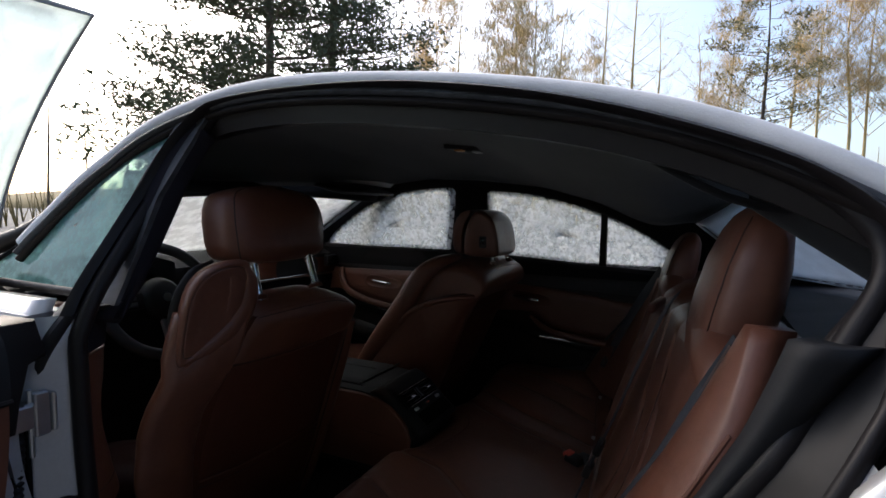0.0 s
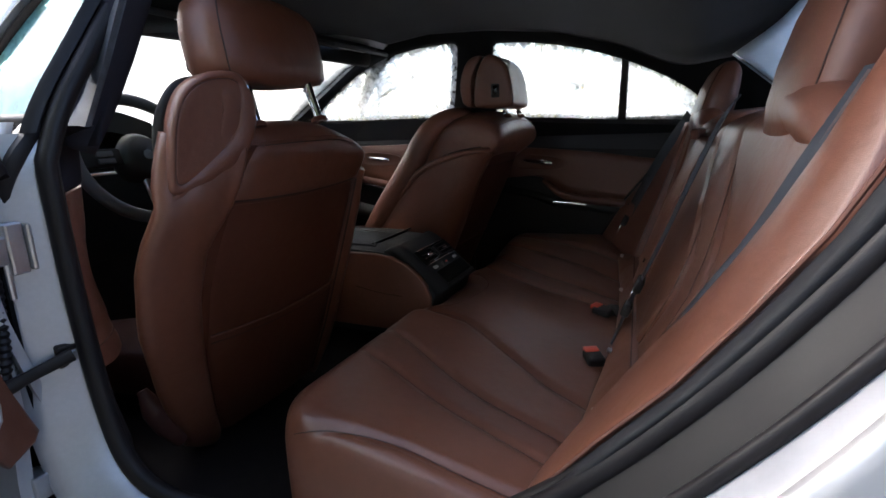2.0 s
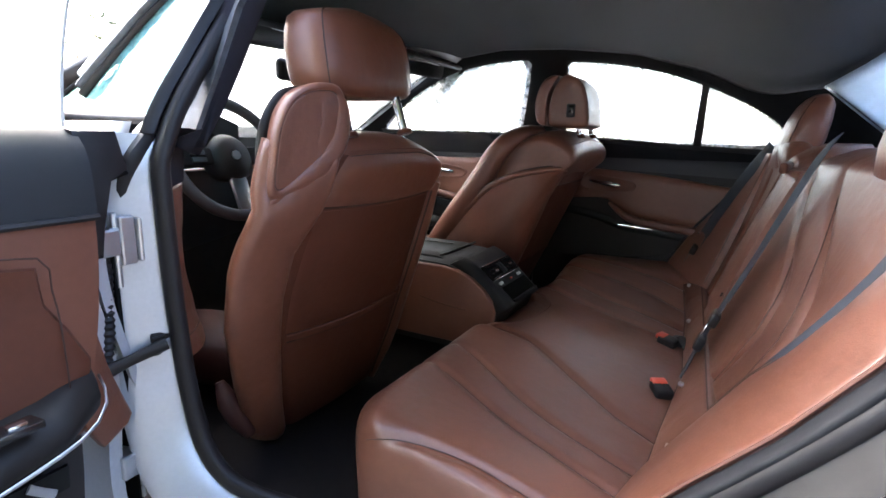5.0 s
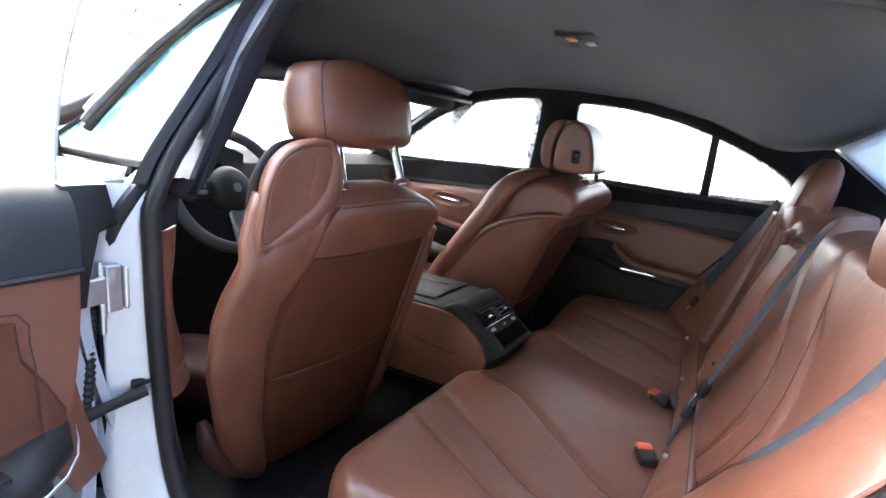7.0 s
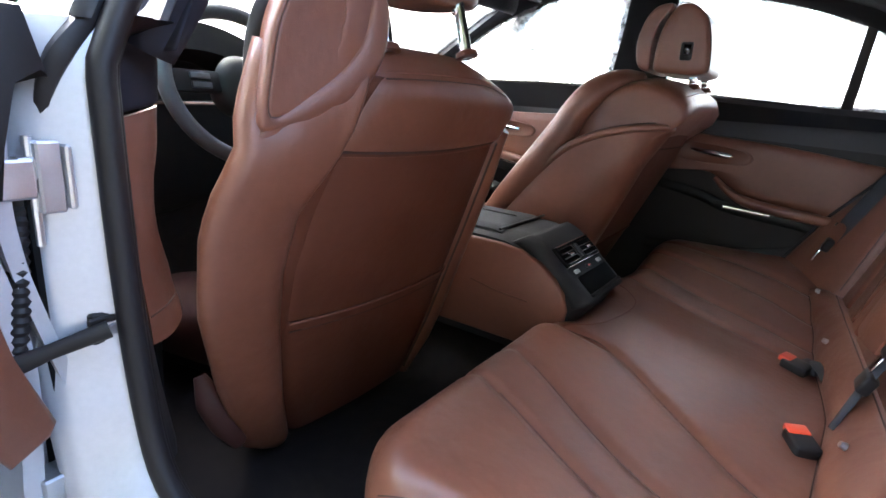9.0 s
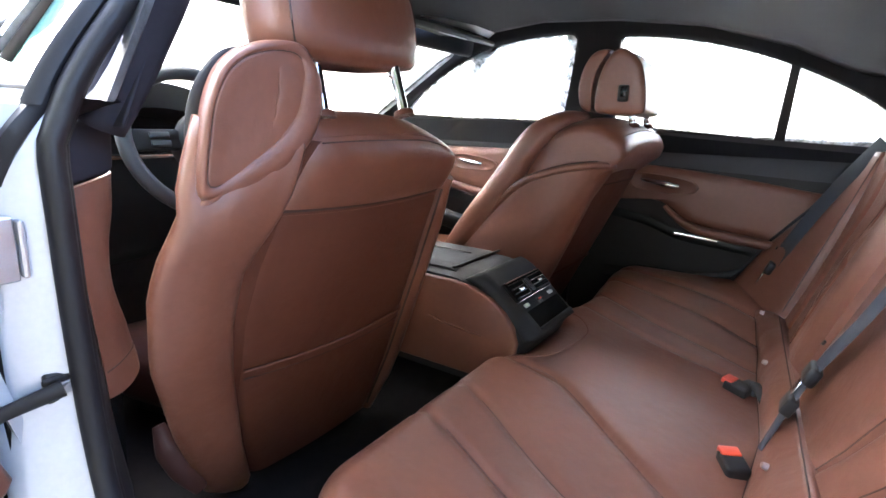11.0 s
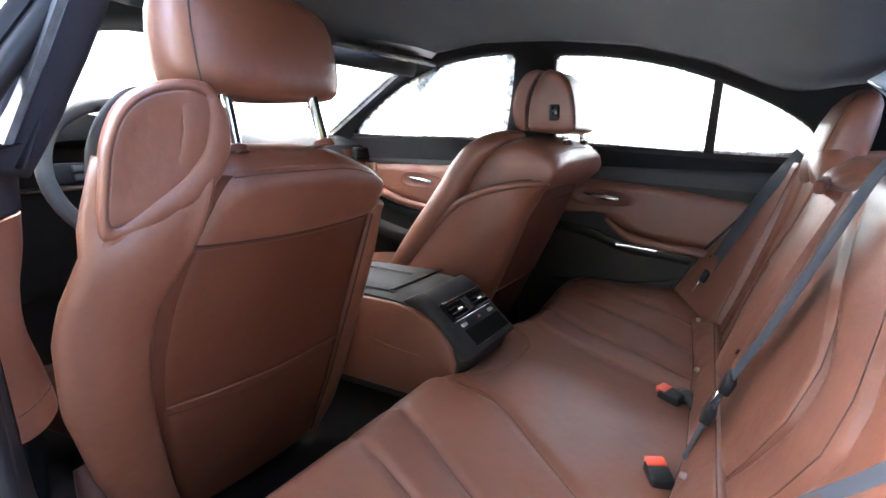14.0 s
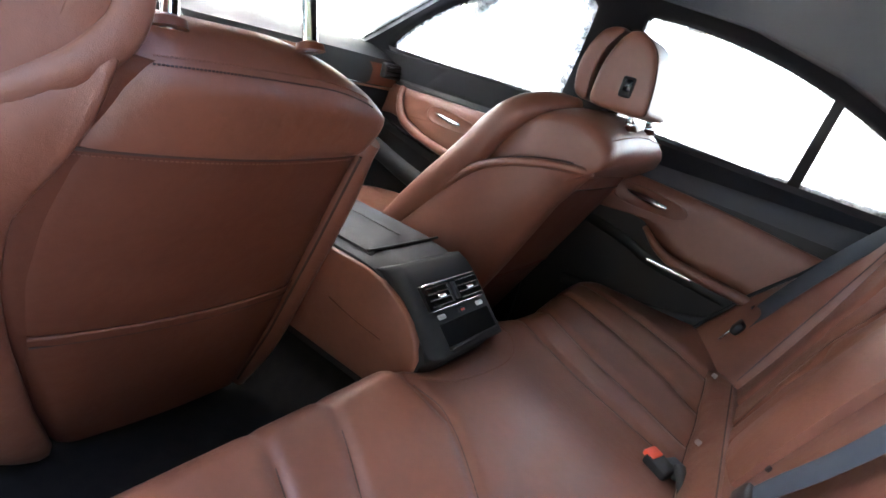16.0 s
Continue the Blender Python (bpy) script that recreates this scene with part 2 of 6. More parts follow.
def slab(fn, nu, nv, back, bm=None):
    """A sheet fn(u, v), u and v in 0..1, with its back shifted by the vector back (or back(u, v))."""
    bm = bm or bmesh.new()
    f, g = [], []
    for i in range(nu + 1):
        f.append([])
        g.append([])
        for j in range(nv + 1):
            u, v = i / nu, j / nv
            p = Vector(fn(u, v))
            o = Vector(back(u, v) if callable(back) else back)
            f[i].append(bm.verts.new(p))
            g[i].append(bm.verts.new(p + o))
    for i in range(nu):
        for j in range(nv):
            bm.faces.new((f[i][j], f[i + 1][j], f[i + 1][j + 1], f[i][j + 1]))
            bm.faces.new((g[i][j], g[i][j + 1], g[i + 1][j + 1], g[i + 1][j]))
    for i in range(nu):
        bm.faces.new((f[i][0], g[i][0], g[i + 1][0], f[i + 1][0]))
        bm.faces.new((f[i][nv], f[i + 1][nv], g[i + 1][nv], g[i][nv]))
    for j in range(nv):
        bm.faces.new((f[0][j], f[0][j + 1], g[0][j + 1], g[0][j]))
        bm.faces.new((f[nu][j], g[nu][j], g[nu][j + 1], f[nu][j + 1]))
    return bm


def block(centre, size, bevel=0.005, seg=2, m=None, bm=None):
    """A box with rounded edges."""
    own = bmesh.new()
    bmesh.ops.create_cube(own, size=1)
    for v in own.verts:
        v.co = Vector((v.co.x * size[0], v.co.y * size[1], v.co.z * size[2]))
    if bevel:
        bmesh.ops.bevel(own, geom=own.edges[:], offset=bevel, segments=seg, profile=0.5, affect="EDGES")
    if m is not None:
        own.transform(m)
    bmesh.ops.translate(own, verts=own.verts[:], vec=Vector(centre))
    if bm is None:
        return own
    tmp = bpy.data.meshes.new("tmp")
    own.to_mesh(tmp)
    own.free()
    bm.from_mesh(tmp)
    bpy.data.meshes.remove(tmp)
    return bm


def pillow(outline, place, heights, back):
    """A padded plate: rings of the outline (2D, closed), shrunk to its middle, each lifted; place(a, b, h) gives the point."""
    o = np.array(outline, float)
    c = o.mean(axis=0)
    rings = [[place(*(c + (q - c)), -back) for q in o]]
    for s, h in heights:
        rings.append([place(*(c + (q - c) * s), h) for q in o])
    return skin(rings)


def prism(outline, place, depth, bevel=0.004, seg=2):
    """A flat plate with the given outline (2D); place(a, b, h) gives the point."""
    bm = bmesh.new()
    lo = [bm.verts.new(place(a, b, -depth)) for a, b in outline]
    hi = [bm.verts.new(place(a, b, 0)) for a, b in outline]
    n = len(outline)
    bm.faces.new(lo[::-1])
    top = bm.faces.new(hi)
    for i in range(n):
        j = (i + 1) % n
        bm.faces.new((lo[i], lo[j], hi[j], hi[i]))
    if bevel:
        bmesh.ops.bevel(bm, geom=list(top.edges), offset=bevel, segments=seg, profile=0.5, affect="EDGES")
    return bm


def tab(pairs, v):
    return float(np.interp(v, [p[0] for p in pairs], [p[1] for p in pairs]))


def step(a, b, v):
    k = min(1.0, max(0.0, (v - a) / (b - a)))
    return k * k * (3 - 2 * k)




# ---- ground ----
solid("ground", slab(lambda u, v: ((u - 0.5) * 1800, (v - 0.5) * 1800, 0.0), 24, 24, (0, 0, -0.2)), GRAVEL,
                  "frosty pale gravel yard reaching to the woods", "ground", kind="structure")

# ---- car body ----
# the car's axes: x to the rear, y to the far side from the middle, z up from the ground
NEAR = spline([(-0.508, 0.95), (-0.506, 0.80), (-0.500, 0.65), (-0.484, 0.50), (-0.452, 0.385), (-0.385, 0.305), (-0.28, 0.275), (-0.08, 0.285), (0.10, 0.335), (0.25, 0.43), (0.37, 0.54), (0.475, 0.66), (0.55, 0.76), (0.61, 0.85), (0.66, 0.935), (0.70, 1.01),
               (0.738, 1.08), (0.742, 1.12), (0.72, 1.155), (0.66, 1.20), (0.56, 1.245), (0.42, 1.293), (0.25, 1.334), (0.04, 1.365), (-0.18, 1.375), (-0.36, 1.368), (-0.425, 1.345), (-0.485, 1.27), (-0.510, 1.16), (-0.508, 1.05)], 170, True)


def side_y(z, base=-0.775):
    return base + 0.42 * max(0.0, z - 0.90)


def near_ring(d, dy, curve=NEAR):
    """The rear door opening's edge, moved outward in its plane by d and out of the car by dy."""
    k = len(curve)
    pts = []
    for i in range(k):
        a, b = curve[i - 1], curve[(i + 1) % k]
        t = (b - a) / max(1e-9, np.linalg.norm(b - a))
        nx, nz = t[1], -t[0]
        x, z = curve[i][0] + nx * d * -1, curve[i][1] + nz * d * -1
        bulge = 0.065 * step(-0.28, -0.46, curve[i][0]) * (1 - step(0.95, 1.25, curve[i][1]))
        pts.append((x, side_y(curve[i][1]) - bulge + dy, z))
    return pts


area = sum(NEAR[i - 1][0] * NEAR[i][1] - NEAR[i][0] * NEAR[i - 1][1] for i in range(len(NEAR)))
OUT = 1.0 if area < 0 else -1.0


def ring(d, dy):
    return near_ring(d * OUT, dy)


car = thing("car_body", (0.0, 0.0, 0.0), "silver white four door coupe body with frosted roof", "car")
AFT = [min(1.0, max(0.0, (x - 0.0) / 0.25)) * min(1.0, max(0.0, (1.12 - z) / 0.12)) for x, z in NEAR]


def trim_ring(d, dy, d0, dy0=None):
    """A ring whose width grows from d0 at the pillar to d at the rear of the opening."""
    a, b = ring(d, dy), ring(d0, dy if dy0 is None else dy0)
    return [tuple(Vector(q).lerp(Vector(p), k)) for p, q, k in zip(a, b, AFT)]


LOW = max(k for k in range(60) if NEAR[k][1] < 0.60)
LOW = next(k for k in range(LOW, 170) if NEAR[k][1] > 0.93)
below = lambda r: list(r)[:LOW + 1]
above = lambda r: list(r)[LOW:] + [list(r)[0]]
part("inner_pillar_trim", skin([ring(0.0, 0.0), trim_ring(-0.008, 0.006, 0.002, 0.005), trim_ring(-0.012, 0.018, 0.003, 0.010), trim_ring(-0.006, 0.030, 0.006, 0.014), trim_ring(0.004, 0.034, 0.012, 0.016), ring(0.012, 0.0)], True, False, False), BLACK, car, "dark grey trim round the door opening", 60)
part("door_seal", tube(ring(0.006, -0.006), 0.016, 0.016, 12, True, (0, 1, 0)), RUBBER, car, "black rubber door seal")
part("sill_step", skin([ring(0.0, -0.01), trim_ring(0.030, -0.040, 0.012, -0.016), trim_ring(0.040, -0.062, 0.016, -0.018), trim_ring(0.052, -0.070, 0.018, -0.014)], True, False, False), BLACK, car, "black entrance trim", 50)
part("door_seal", tube(trim_ring(0.044, -0.072, 0.014, -0.012), [0.009 * k + 0.001 for k in AFT], [0.009 * k + 0.001 for k in AFT], 8, True, (0, 1, 0)), RUBBER, car, "outer rubber door seal")
JAMB = [trim_ring(0.050, -0.050, 0.016, -0.016), trim_ring(0.048, -0.066, 0.020, -0.028), trim_ring(0.054, -0.10, 0.030, -0.050), trim_ring(0.060, -0.130, 0.046, -0.074), trim_ring(0.070, -0.140, 0.060, -0.092), trim_ring(0.078, -0.142, 0.074, -0.096), trim_ring(0.084, -0.02, 0.090, -0.02)]
part("door_jamb", skin([below(r) for r in JAMB], False, False, False), PRIMER, car, "silver painted door jamb", 50)
CHANNEL = [trim_ring(0.030, -0.030, 0.008), trim_ring(0.034, -0.045, 0.012), trim_ring(0.040, -0.050, 0.018), trim_ring(0.046, -0.040, 0.022), trim_ring(0.046, -0.01, 0.022)]
part("window_channel", skin([above(r) for r in CHANNEL], False, False, False), RUBBER, car, "black window channel under the roof", 50)

ROOF_EDGE = [(-1.00, 0.99), (-0.93, 1.06), (-0.85, 1.15), (-0.71, 1.287), (-0.60, 1.345), (-0.48, 1.383), (-0.22, 1.400), (0.05, 1.393), (0.27, 1.366), (0.45, 1.326), (0.59, 1.270), (0.744, 1.180), (0.88, 1.09), (1.02, 1.00)]
ROOF_SIDE = [(-1.00, 0.79), (-0.85, 0.695), (-0.71, 0.637), (-0.48, 0.600), (0.05, 0.597), (0.27, 0.606), (0.45, 0.622), (0.59, 0.646), (0.744, 0.683), (1.02, 0.74)]
EDGE_FIT = np.polyfit([p[0] for p in ROOF_EDGE[2:-1]], [p[1] for p in ROOF_EDGE[2:-1]], 4)


def roof_edge(x):
    return float(np.polyval(EDGE_FIT, x))


def roof_side(x):
    return tab(ROOF_SIDE, x)


def crown(x):
    """How far the roof's middle stands above its edges."""
    return 0.034 + 0.020 * step(0.30, 0.80, -x) + 0.050 * step(0.30, 0.72, x)


def roof_pt(x, v, lift=0.0):
    """A point of the roof: v from 0 at the near edge to 1 at the far edge."""
    w = roof_side(x)
    return (x, -w + 2 * w * v, roof_edge(x) - 0.03 * v + crown(x) * (1 - (2 * v - 1) ** 2) + lift)


def rear_end(v):
    return 0.68 + 0.18 * abs(2 * v - 1) ** 6


def roof_skin(u, v):
    a, b = -0.70 - 0.06 * math.sin(math.pi * v), rear_end(v)
    return roof_pt(a + (b - a) * u, v)


part("roof", slab(roof_skin, 40, 24, (0, 0, -0.014)), ROOF_FROST, car, "white roof under hoarfrost", 180)
for s in (-1, 1):
    rail = [(x, s * roof_side(x), roof_edge(x) - 0.015 * (s + 1)) for x in np.linspace(-0.92, 0.98, 70)]
    part("roof_frame", tube([(p[0], p[1] - 0.002 * s, p[2] - 0.002) for p in rail], 0.017, 0.014, 10, up=(0, 1, 0)), ROOF_FROST, car, "frosted white roof frame")
    part("roof_gutter", tube([(p[0], p[1] + 0.010 * s, p[2] - 0.024) for p in rail], 0.008, 0.011, 8, up=(0, 1, 0)), FROST_TRIM, car, "black frosty roof gutter strip")
    part("roof_gutter", tube([(p[0], p[1] + 0.006 * s, p[2] - 0.040) for p in rail], 0.009, 0.011, 8, up=(0, 1, 0)), BLACK, car, "black roof rail trim")
part("roof_rail", slab(lambda u, v: (-0.46 + 1.26 * u, -roof_side(-0.46 + 1.26 * u) + 0.012 * v, roof_edge(-0.46 + 1.26 * u) - 0.03 - 0.05 * v), 40, 4, (0, 0.03, 0)), BLACK, car)

# headliner
FAR_TOP = [(-1.05, 1.10), (-0.93, 1.16), (-0.71, 1.245), (-0.5, 1.266), (-0.25, 1.255), (0.0, 1.226), (0.21, 1.168), (0.36, 1.10), (0.45, 1.06), (0.60, 1.02), (0.9, 0.98)]


GLASS_TOP = spline([(0.540, 0.505, 1.112), (0.645, 0.36, 1.185), (0.70, 0.0, 1.262), (0.700, -0.30, 1.235), (0.690, -0.52, 1.150)], 33)
GLASS_FOOT = spline([(0.73, 0.535, 0.958), (0.93, 0.36, 0.945), (1.03, 0.0, 0.955), (1.02, -0.30, 0.975), (0.95, -0.54, 0.985)], 33)
TOP_X = sorted((float(p[1]), float(p[0])) for p in GLASS_TOP)
TOP_Z = sorted((float(p[1]), float(p[2])) for p in GLASS_TOP)


def liner(u, v):
    xa = -0.80
    y = -0.585 + 1.20 * v
    x = xa + (tab(TOP_X, y) + 0.012 - xa) * u
    za, zb = roof_edge(x) - 0.058, tab(FAR_TOP, x) + 0.012
    k = 1 - (1 - v) ** 2.2
    z = za * (1 - k) + zb * k + (crown(x) + 0.028 - 0.055 * step(0.25, 0.80, -x)) * (1 - (2 * v - 1) ** 2)
    w = step(0.80, 1.0, u)
    return (x, y, z * (1 - w) + (tab(TOP_Z, y) + 0.004) * w)


solid("ceiling", slab(liner, 40, 28, (0, 0, 0.012)), CLOTH, "anthracite fabric headliner under the car roof", "headliner", kind="structure", angle=180)


# body sides, floor and ends
def glass_y(z, far=True):
    return (0.69 - 0.25 * (z - 0.94)) if far else (-0.795 + 0.42 * (z - 0.90))


solid("floor", slab(lambda u, v: (-1.28 + 1.60 * u, -0.79 + 1.58 * v, 0.215 + 0.13 * math.exp(-((-0.79 + 1.58 * v) / 0.15) ** 2)), 12, 40, (0, 0, -0.03)), CARPET,
                 "black carpet floor with centre tunnel", "floor", kind="structure", angle=180)


def quarter(u, v):
    x = 0.12 + 1.90 * u
    arch = 0.33 + 0.36 * math.sqrt(max(0.0, 1 - ((x - 1.0) / 0.37) ** 2)) if abs(x - 1.0) < 0.37 else 0.0
    lo = max(0.24, arch)
    hi = min(0.965 - 0.03 * u, tab([(0.12, 0.27), (0.25, 0.35), (0.37, 0.455), (0.475, 0.575), (0.55, 0.68), (0.61, 0.77), (0.66, 0.86), (0.72, 0.97)], x))
    z = lo + (max(hi, lo + 0.01) - lo) * v
    return (x, -(0.905 + 0.03 * math.sin(math.pi * min(1, max(0.0, (z - 0.24) / 0.8))) - 0.12 * u ** 3 - 0.05 * max(0.0, z - 0.88) / 0.08), z)


for s in (1, -1):
    part("quarter_panel", slab(lambda u, v: (quarter(u, v)[0], s * quarter(u, v)[1], quarter(u, v)[2]), 40, 16, (0, s * 0.02, 0)), PAINT, car, "silver white rear quarter panel", 180)
    part("rear_pillar", slab(lambda u, v: (0.81 + 0.32 * u, -s * (roof_side(0.81 + 0.32 * u) + (0.86 - roof_side(0.81 + 0.32 * u)) * v), (roof_edge(0.81 + 0.32 * u) - 0.03) * (1 - v) + 0.955 * v), 14, 10, (0, s * 0.02, -0.01)), PAINT, car, "silver white rear roof pillar", 180)
    part("sill_panel", slab(lambda u, v: (-1.30 + 1.75 * u, -s * (0.88 + 0.03 * math.sin(math.pi * v)), 0.15 + 0.12 * v), 20, 6, (0, s * 0.06, 0)), PAINT, car, "silver white sill", 180)
    part("wing_panel", slab(lambda u, v: (-1.28 - 1.50 * u, s * (0.92 - 0.13 * u ** 3 + 0.02 * math.sin(math.pi * v)), (0.22 if abs(-1.28 - 1.5 * u + 2.0) > 0.37 else 0.33 + 0.36 * math.sqrt(max(0.0, 1 - ((0.72 - 1.5 * u) / 0.37) ** 2))) * (1 - v) + (0.90 - 0.14 * u * u) * v), 40, 10, (0, -s * 0.03, 0)), PAINT, car, "silver white front wing", 180)
    for x in (-2.0, 1.0):
        w = part("wheel", tube([(x, s * 0.68, 0.33), (x, s * 0.70, 0.33), (x, s * 0.89, 0.33), (x, s * 0.91, 0.33)], [0.29, 0.33, 0.33, 0.29], None, 32), TYRE, car, "black tyre")
        part("rim", tube([(x, s * 0.88, 0.33), (x, s * 0.915, 0.33), (x, s * 0.920, 0.33)], [0.23, 0.23, 0.20], None, 28), STEEL, w, "grey alloy rim")
part("trunk_lid", slab(lambda u, v: (1.06 + 0.94 * u, -0.80 + 1.60 * v, 0.965 - 0.06 * u * u + 0.035 * math.sin(math.pi * v)), 16, 16, (0, 0, -0.03)), ROOF_FROST, car, "frosted trunk lid", 180)
part("rear_deck", slab(lambda u, v: (0.74 + 0.36 * u, -0.74 + 1.48 * v, 0.915 + 0.02 * u), 8, 12, (0, 0, -0.03)), PLASTIC, car, "dark grey sill below the rear window", 60)
part("cowl_panel", slab(lambda u, v: (-1.24 - 0.14 * u, -0.80 + 1.60 * v, 0.905 + 0.05 * math.sin(math.pi * v)), 4, 16, (0, 0, -0.03)), BLACK, car, "black cowl panel", 60)
part("shoulder_panel", slab(lambda u, v: (-1.28 + 1.9 * u, 0.705 + 0.20 * v, 0.945 - 0.035 * v * v), 20, 6, (0, 0, -0.03)), PAINT, car, "silver white door shoulder", 60)
part("rear_bumper", slab(lambda u, v: (1.98 + 0.12 * math.sin(math.pi * v) - 0.12 * (2 * u - 1) ** 4, -0.82 + 1.64 * u, 0.25 + 0.68 * v), 16, 12, (-0.04, 0, 0)), PAINT, car, "silver white rear end", 180)
part("bonnet", slab(lambda u, v: (-1.36 - 1.38 * u, -0.84 + 1.68 * v, 0.91 - 0.18 * u * u + 0.05 * math.sin(math.pi * v)), 16, 16, (0, 0, -0.03)), ROOF_FROST, car, "frosted bonnet", 180)
part("front_bumper", slab(lambda u, v: (-2.74 - 0.16 * math.sin(math.pi * v) * math.sin(math.pi * u), -0.80 + 1.60 * u, 0.20 + 0.54 * v), 16, 12, (0.04, 0, 0)), PAINT, car, "silver white nose", 180)

# B pillar inside
bp = thing("pillar_trim", (-0.60, -0.74, 0.35), "dark grey and brown trim on the pillar behind the driver", "pillar trim")
PILLAR_OUT = [(0.38, -0.500), (0.47, -0.535), (0.54, -0.552), (0.67, -0.578), (0.77, -0.595), (0.83, -0.606), (0.925, -0.600), (0.95, -0.530), (0.98, -0.498), (1.06, -0.485), (1.18, -0.478), (1.26, -0.455), (1.335, -0.400)]
PILLAR_IN = [(0.50, -0.570), (0.54, -0.600), (0.585, -0.628), (0.67, -0.642), (0.75, -0.646), (0.845, -0.632), (0.853, -0.625), (0.93, -0.614), (1.335, -0.520)]


def pillar_pt(u, z, proud=0.0):
    y0, y1 = -0.800 + 0.045 * step(0.93, 0.97, z) + 0.42 * max(0, z - 0.93), -0.722 + 0.42 * max(0, z - 0.92)
    x0, x1 = tab(PILLAR_OUT, z), tab(PILLAR_IN, z)
    if 0.56 < z < 0.83:
        u *= 1 - 0.38 * math.sin(math.pi * (z - 0.56) / 0.27) ** 1.5
    return (x0 + (x1 - x0) * u + proud + 0.008 * math.sin(math.pi * u) - 0.012 * max(0, (u - 0.8) / 0.2) ** 2, y0 + (y1 - y0) * u, z)


def cover(lo, hi, proud):
    def f(u, v):
        a, b = lo(u), hi(u)
        return pillar_pt(u, a + (b - a) * v, proud - 0.004 * max(0, 1 - min(v, 1 - v) / 0.04))
    return slab(f, 14, 24, (-0.02, 0.006, 0))


part("upper_cover", tube(spline([(-0.580, -0.758, 0.925), (-0.566, -0.742, 0.97), (-0.556, -0.718, 1.03), (-0.540, -0.676, 1.13), (-0.508, -0.628, 1.25), (-0.450, -0.595, 1.335)], 30), [0.036, 0.046, 0.050, 0.048, 0.042, 0.034], [0.030, 0.038, 0.040, 0.038, 0.034, 0.028], 20, up=(0, 1, 0), power=2.8), PILLAR, bp, "dark grey cloth upper pillar cover", 180)
PILLAR_EDGE = [(0.92, -0.508), (1.05, -0.508), (1.16, -0.510), (1.27, -0.485), (1.345, -0.425)]
PILLAR_MID = [(0.92, -0.580), (0.97, -0.566), (1.03, -0.556), (1.13, -0.540), (1.25, -0.508), (1.335, -0.450)]
PILLAR_SIDE = [(0.92, -0.758), (0.97, -0.742), (1.03, -0.718), (1.13, -0.676), (1.25, -0.628), (1.335, -0.595)]


def pillar_web(u, v):
    z = 0.925 + 0.40 * v
    return Vector((tab(PILLAR_EDGE, z), side_y(z) + 0.006, z)).lerp(Vector((tab(PILLAR_MID, z), tab(PILLAR_SIDE, z), z)), u)


part("pillar_web", slab(pillar_web, 6, 24, (-0.012, 0.008, 0)), PILLAR, bp, "dark cloth between door seal and pillar cover", 180)
part("middle_cover", cover(lambda u: 0.838 + 0.020 * u, lambda u: 0.929 + 0.004 * u, 0.004), PILLAR, bp, "dark grey middle pillar cover", 60)
part("lower_cover", cover(lambda u: 0.520 + 0.02 * u * u, lambda u: 0.832 + 0.020 * u, 0.006), LEATHER, bp, "brown lower pillar cover narrowing to a rounded foot", 60)
part("foot_seam", tube([pillar_pt(u, 0.560 + 0.01 * u, 0.0065) for u in np.linspace(0.05, 0.95, 8)], 0.0012, None, 5), SEAM, bp)
part("seal_cover", slab(lambda u, v: Vector((-0.512 + 0.03 * (1 - v) ** 2, -0.835, 0.36 + 0.60 * v)).lerp(Vector(pillar_pt(0.02, 0.36 + 0.60 * v, -0.002)), u) + Vector((0.006 * math.sin(math.pi * u), 0, 0)), 8, 24, (-0.02, 0, 0)), RUBBER, bp, "black cover between seal and pillar trim", 60)
part("pillar_core", slab(lambda u, v: (-0.76 + 0.14 * u, side_y(0.28 + 0.66 * v) - 0.03, 0.28 + 0.66 * v), 4, 20, lambda u, v: (0, -0.08, 0)), PRIMER, bp, "silver pillar body")


# ---- windows ----
def glazing(name, outline, yfun, mat, label, group="side windows"):
    """A pane that follows the leaning side of the car, filled as a fan of rings."""
    o = spline(outline, 72, True)
    c = o.mean(axis=0)
    rings = []
    for s in (1.0, 0.8, 0.6, 0.4, 0.2, 0.02):
        rings.append([(c[0] + (p[0] - c[0]) * s, yfun(c[1] + (p[1] - c[1]) * s), c[1] + (p[1] - c[1]) * s) for p in o])
    back = [[(q[0], q[1] + 0.004, q[2]) for q in r] for r in rings[::-1]]
    return solid(name, skin(rings + back, caps=False, path_closed=True), mat, label, "window", group, "structure", 180)


WIN_REAR = [(-0.250, 1.222), (-0.238, 1.231), (-0.12, 1.223), (-0.004, 1.204), (0.10, 1.179), (0.209, 1.142), (0.30, 1.103), (0.375, 1.064), (0.450, 1.015), (0.478, 0.97), (0.465, 0.935), (0.420, 0.924), (0.21, 0.936), (-0.02, 0.952), (-0.240, 0.966), (-0.258, 0.976), (-0.264, 1.05), (-0.256, 1.15)]
WIN_FRONT = [(-1.13, 0.985), (-1.054, 1.052), (-0.933, 1.127), (-0.82, 1.18), (-0.709, 1.217), (-0.561, 1.240), (-0.43, 1.246), (-0.398, 1.242), (-0.388, 1.225), (-0.402, 1.14), (-0.430, 1.01), (-0.440, 0.980), (-0.46, 0.972), (-0.70, 0.974), (-0.95, 0.972), (-1.11, 0.968)]
glazing("window_1", WIN_REAR, lambda z: glass_y(z) + 0.012, ICE_FAR, "rear side window covered in mottled frost")
glazing("window_2", WIN_FRONT, lambda z: glass_y(z) + 0.012, ICE_FAR, "front side window covered in mottled frost")


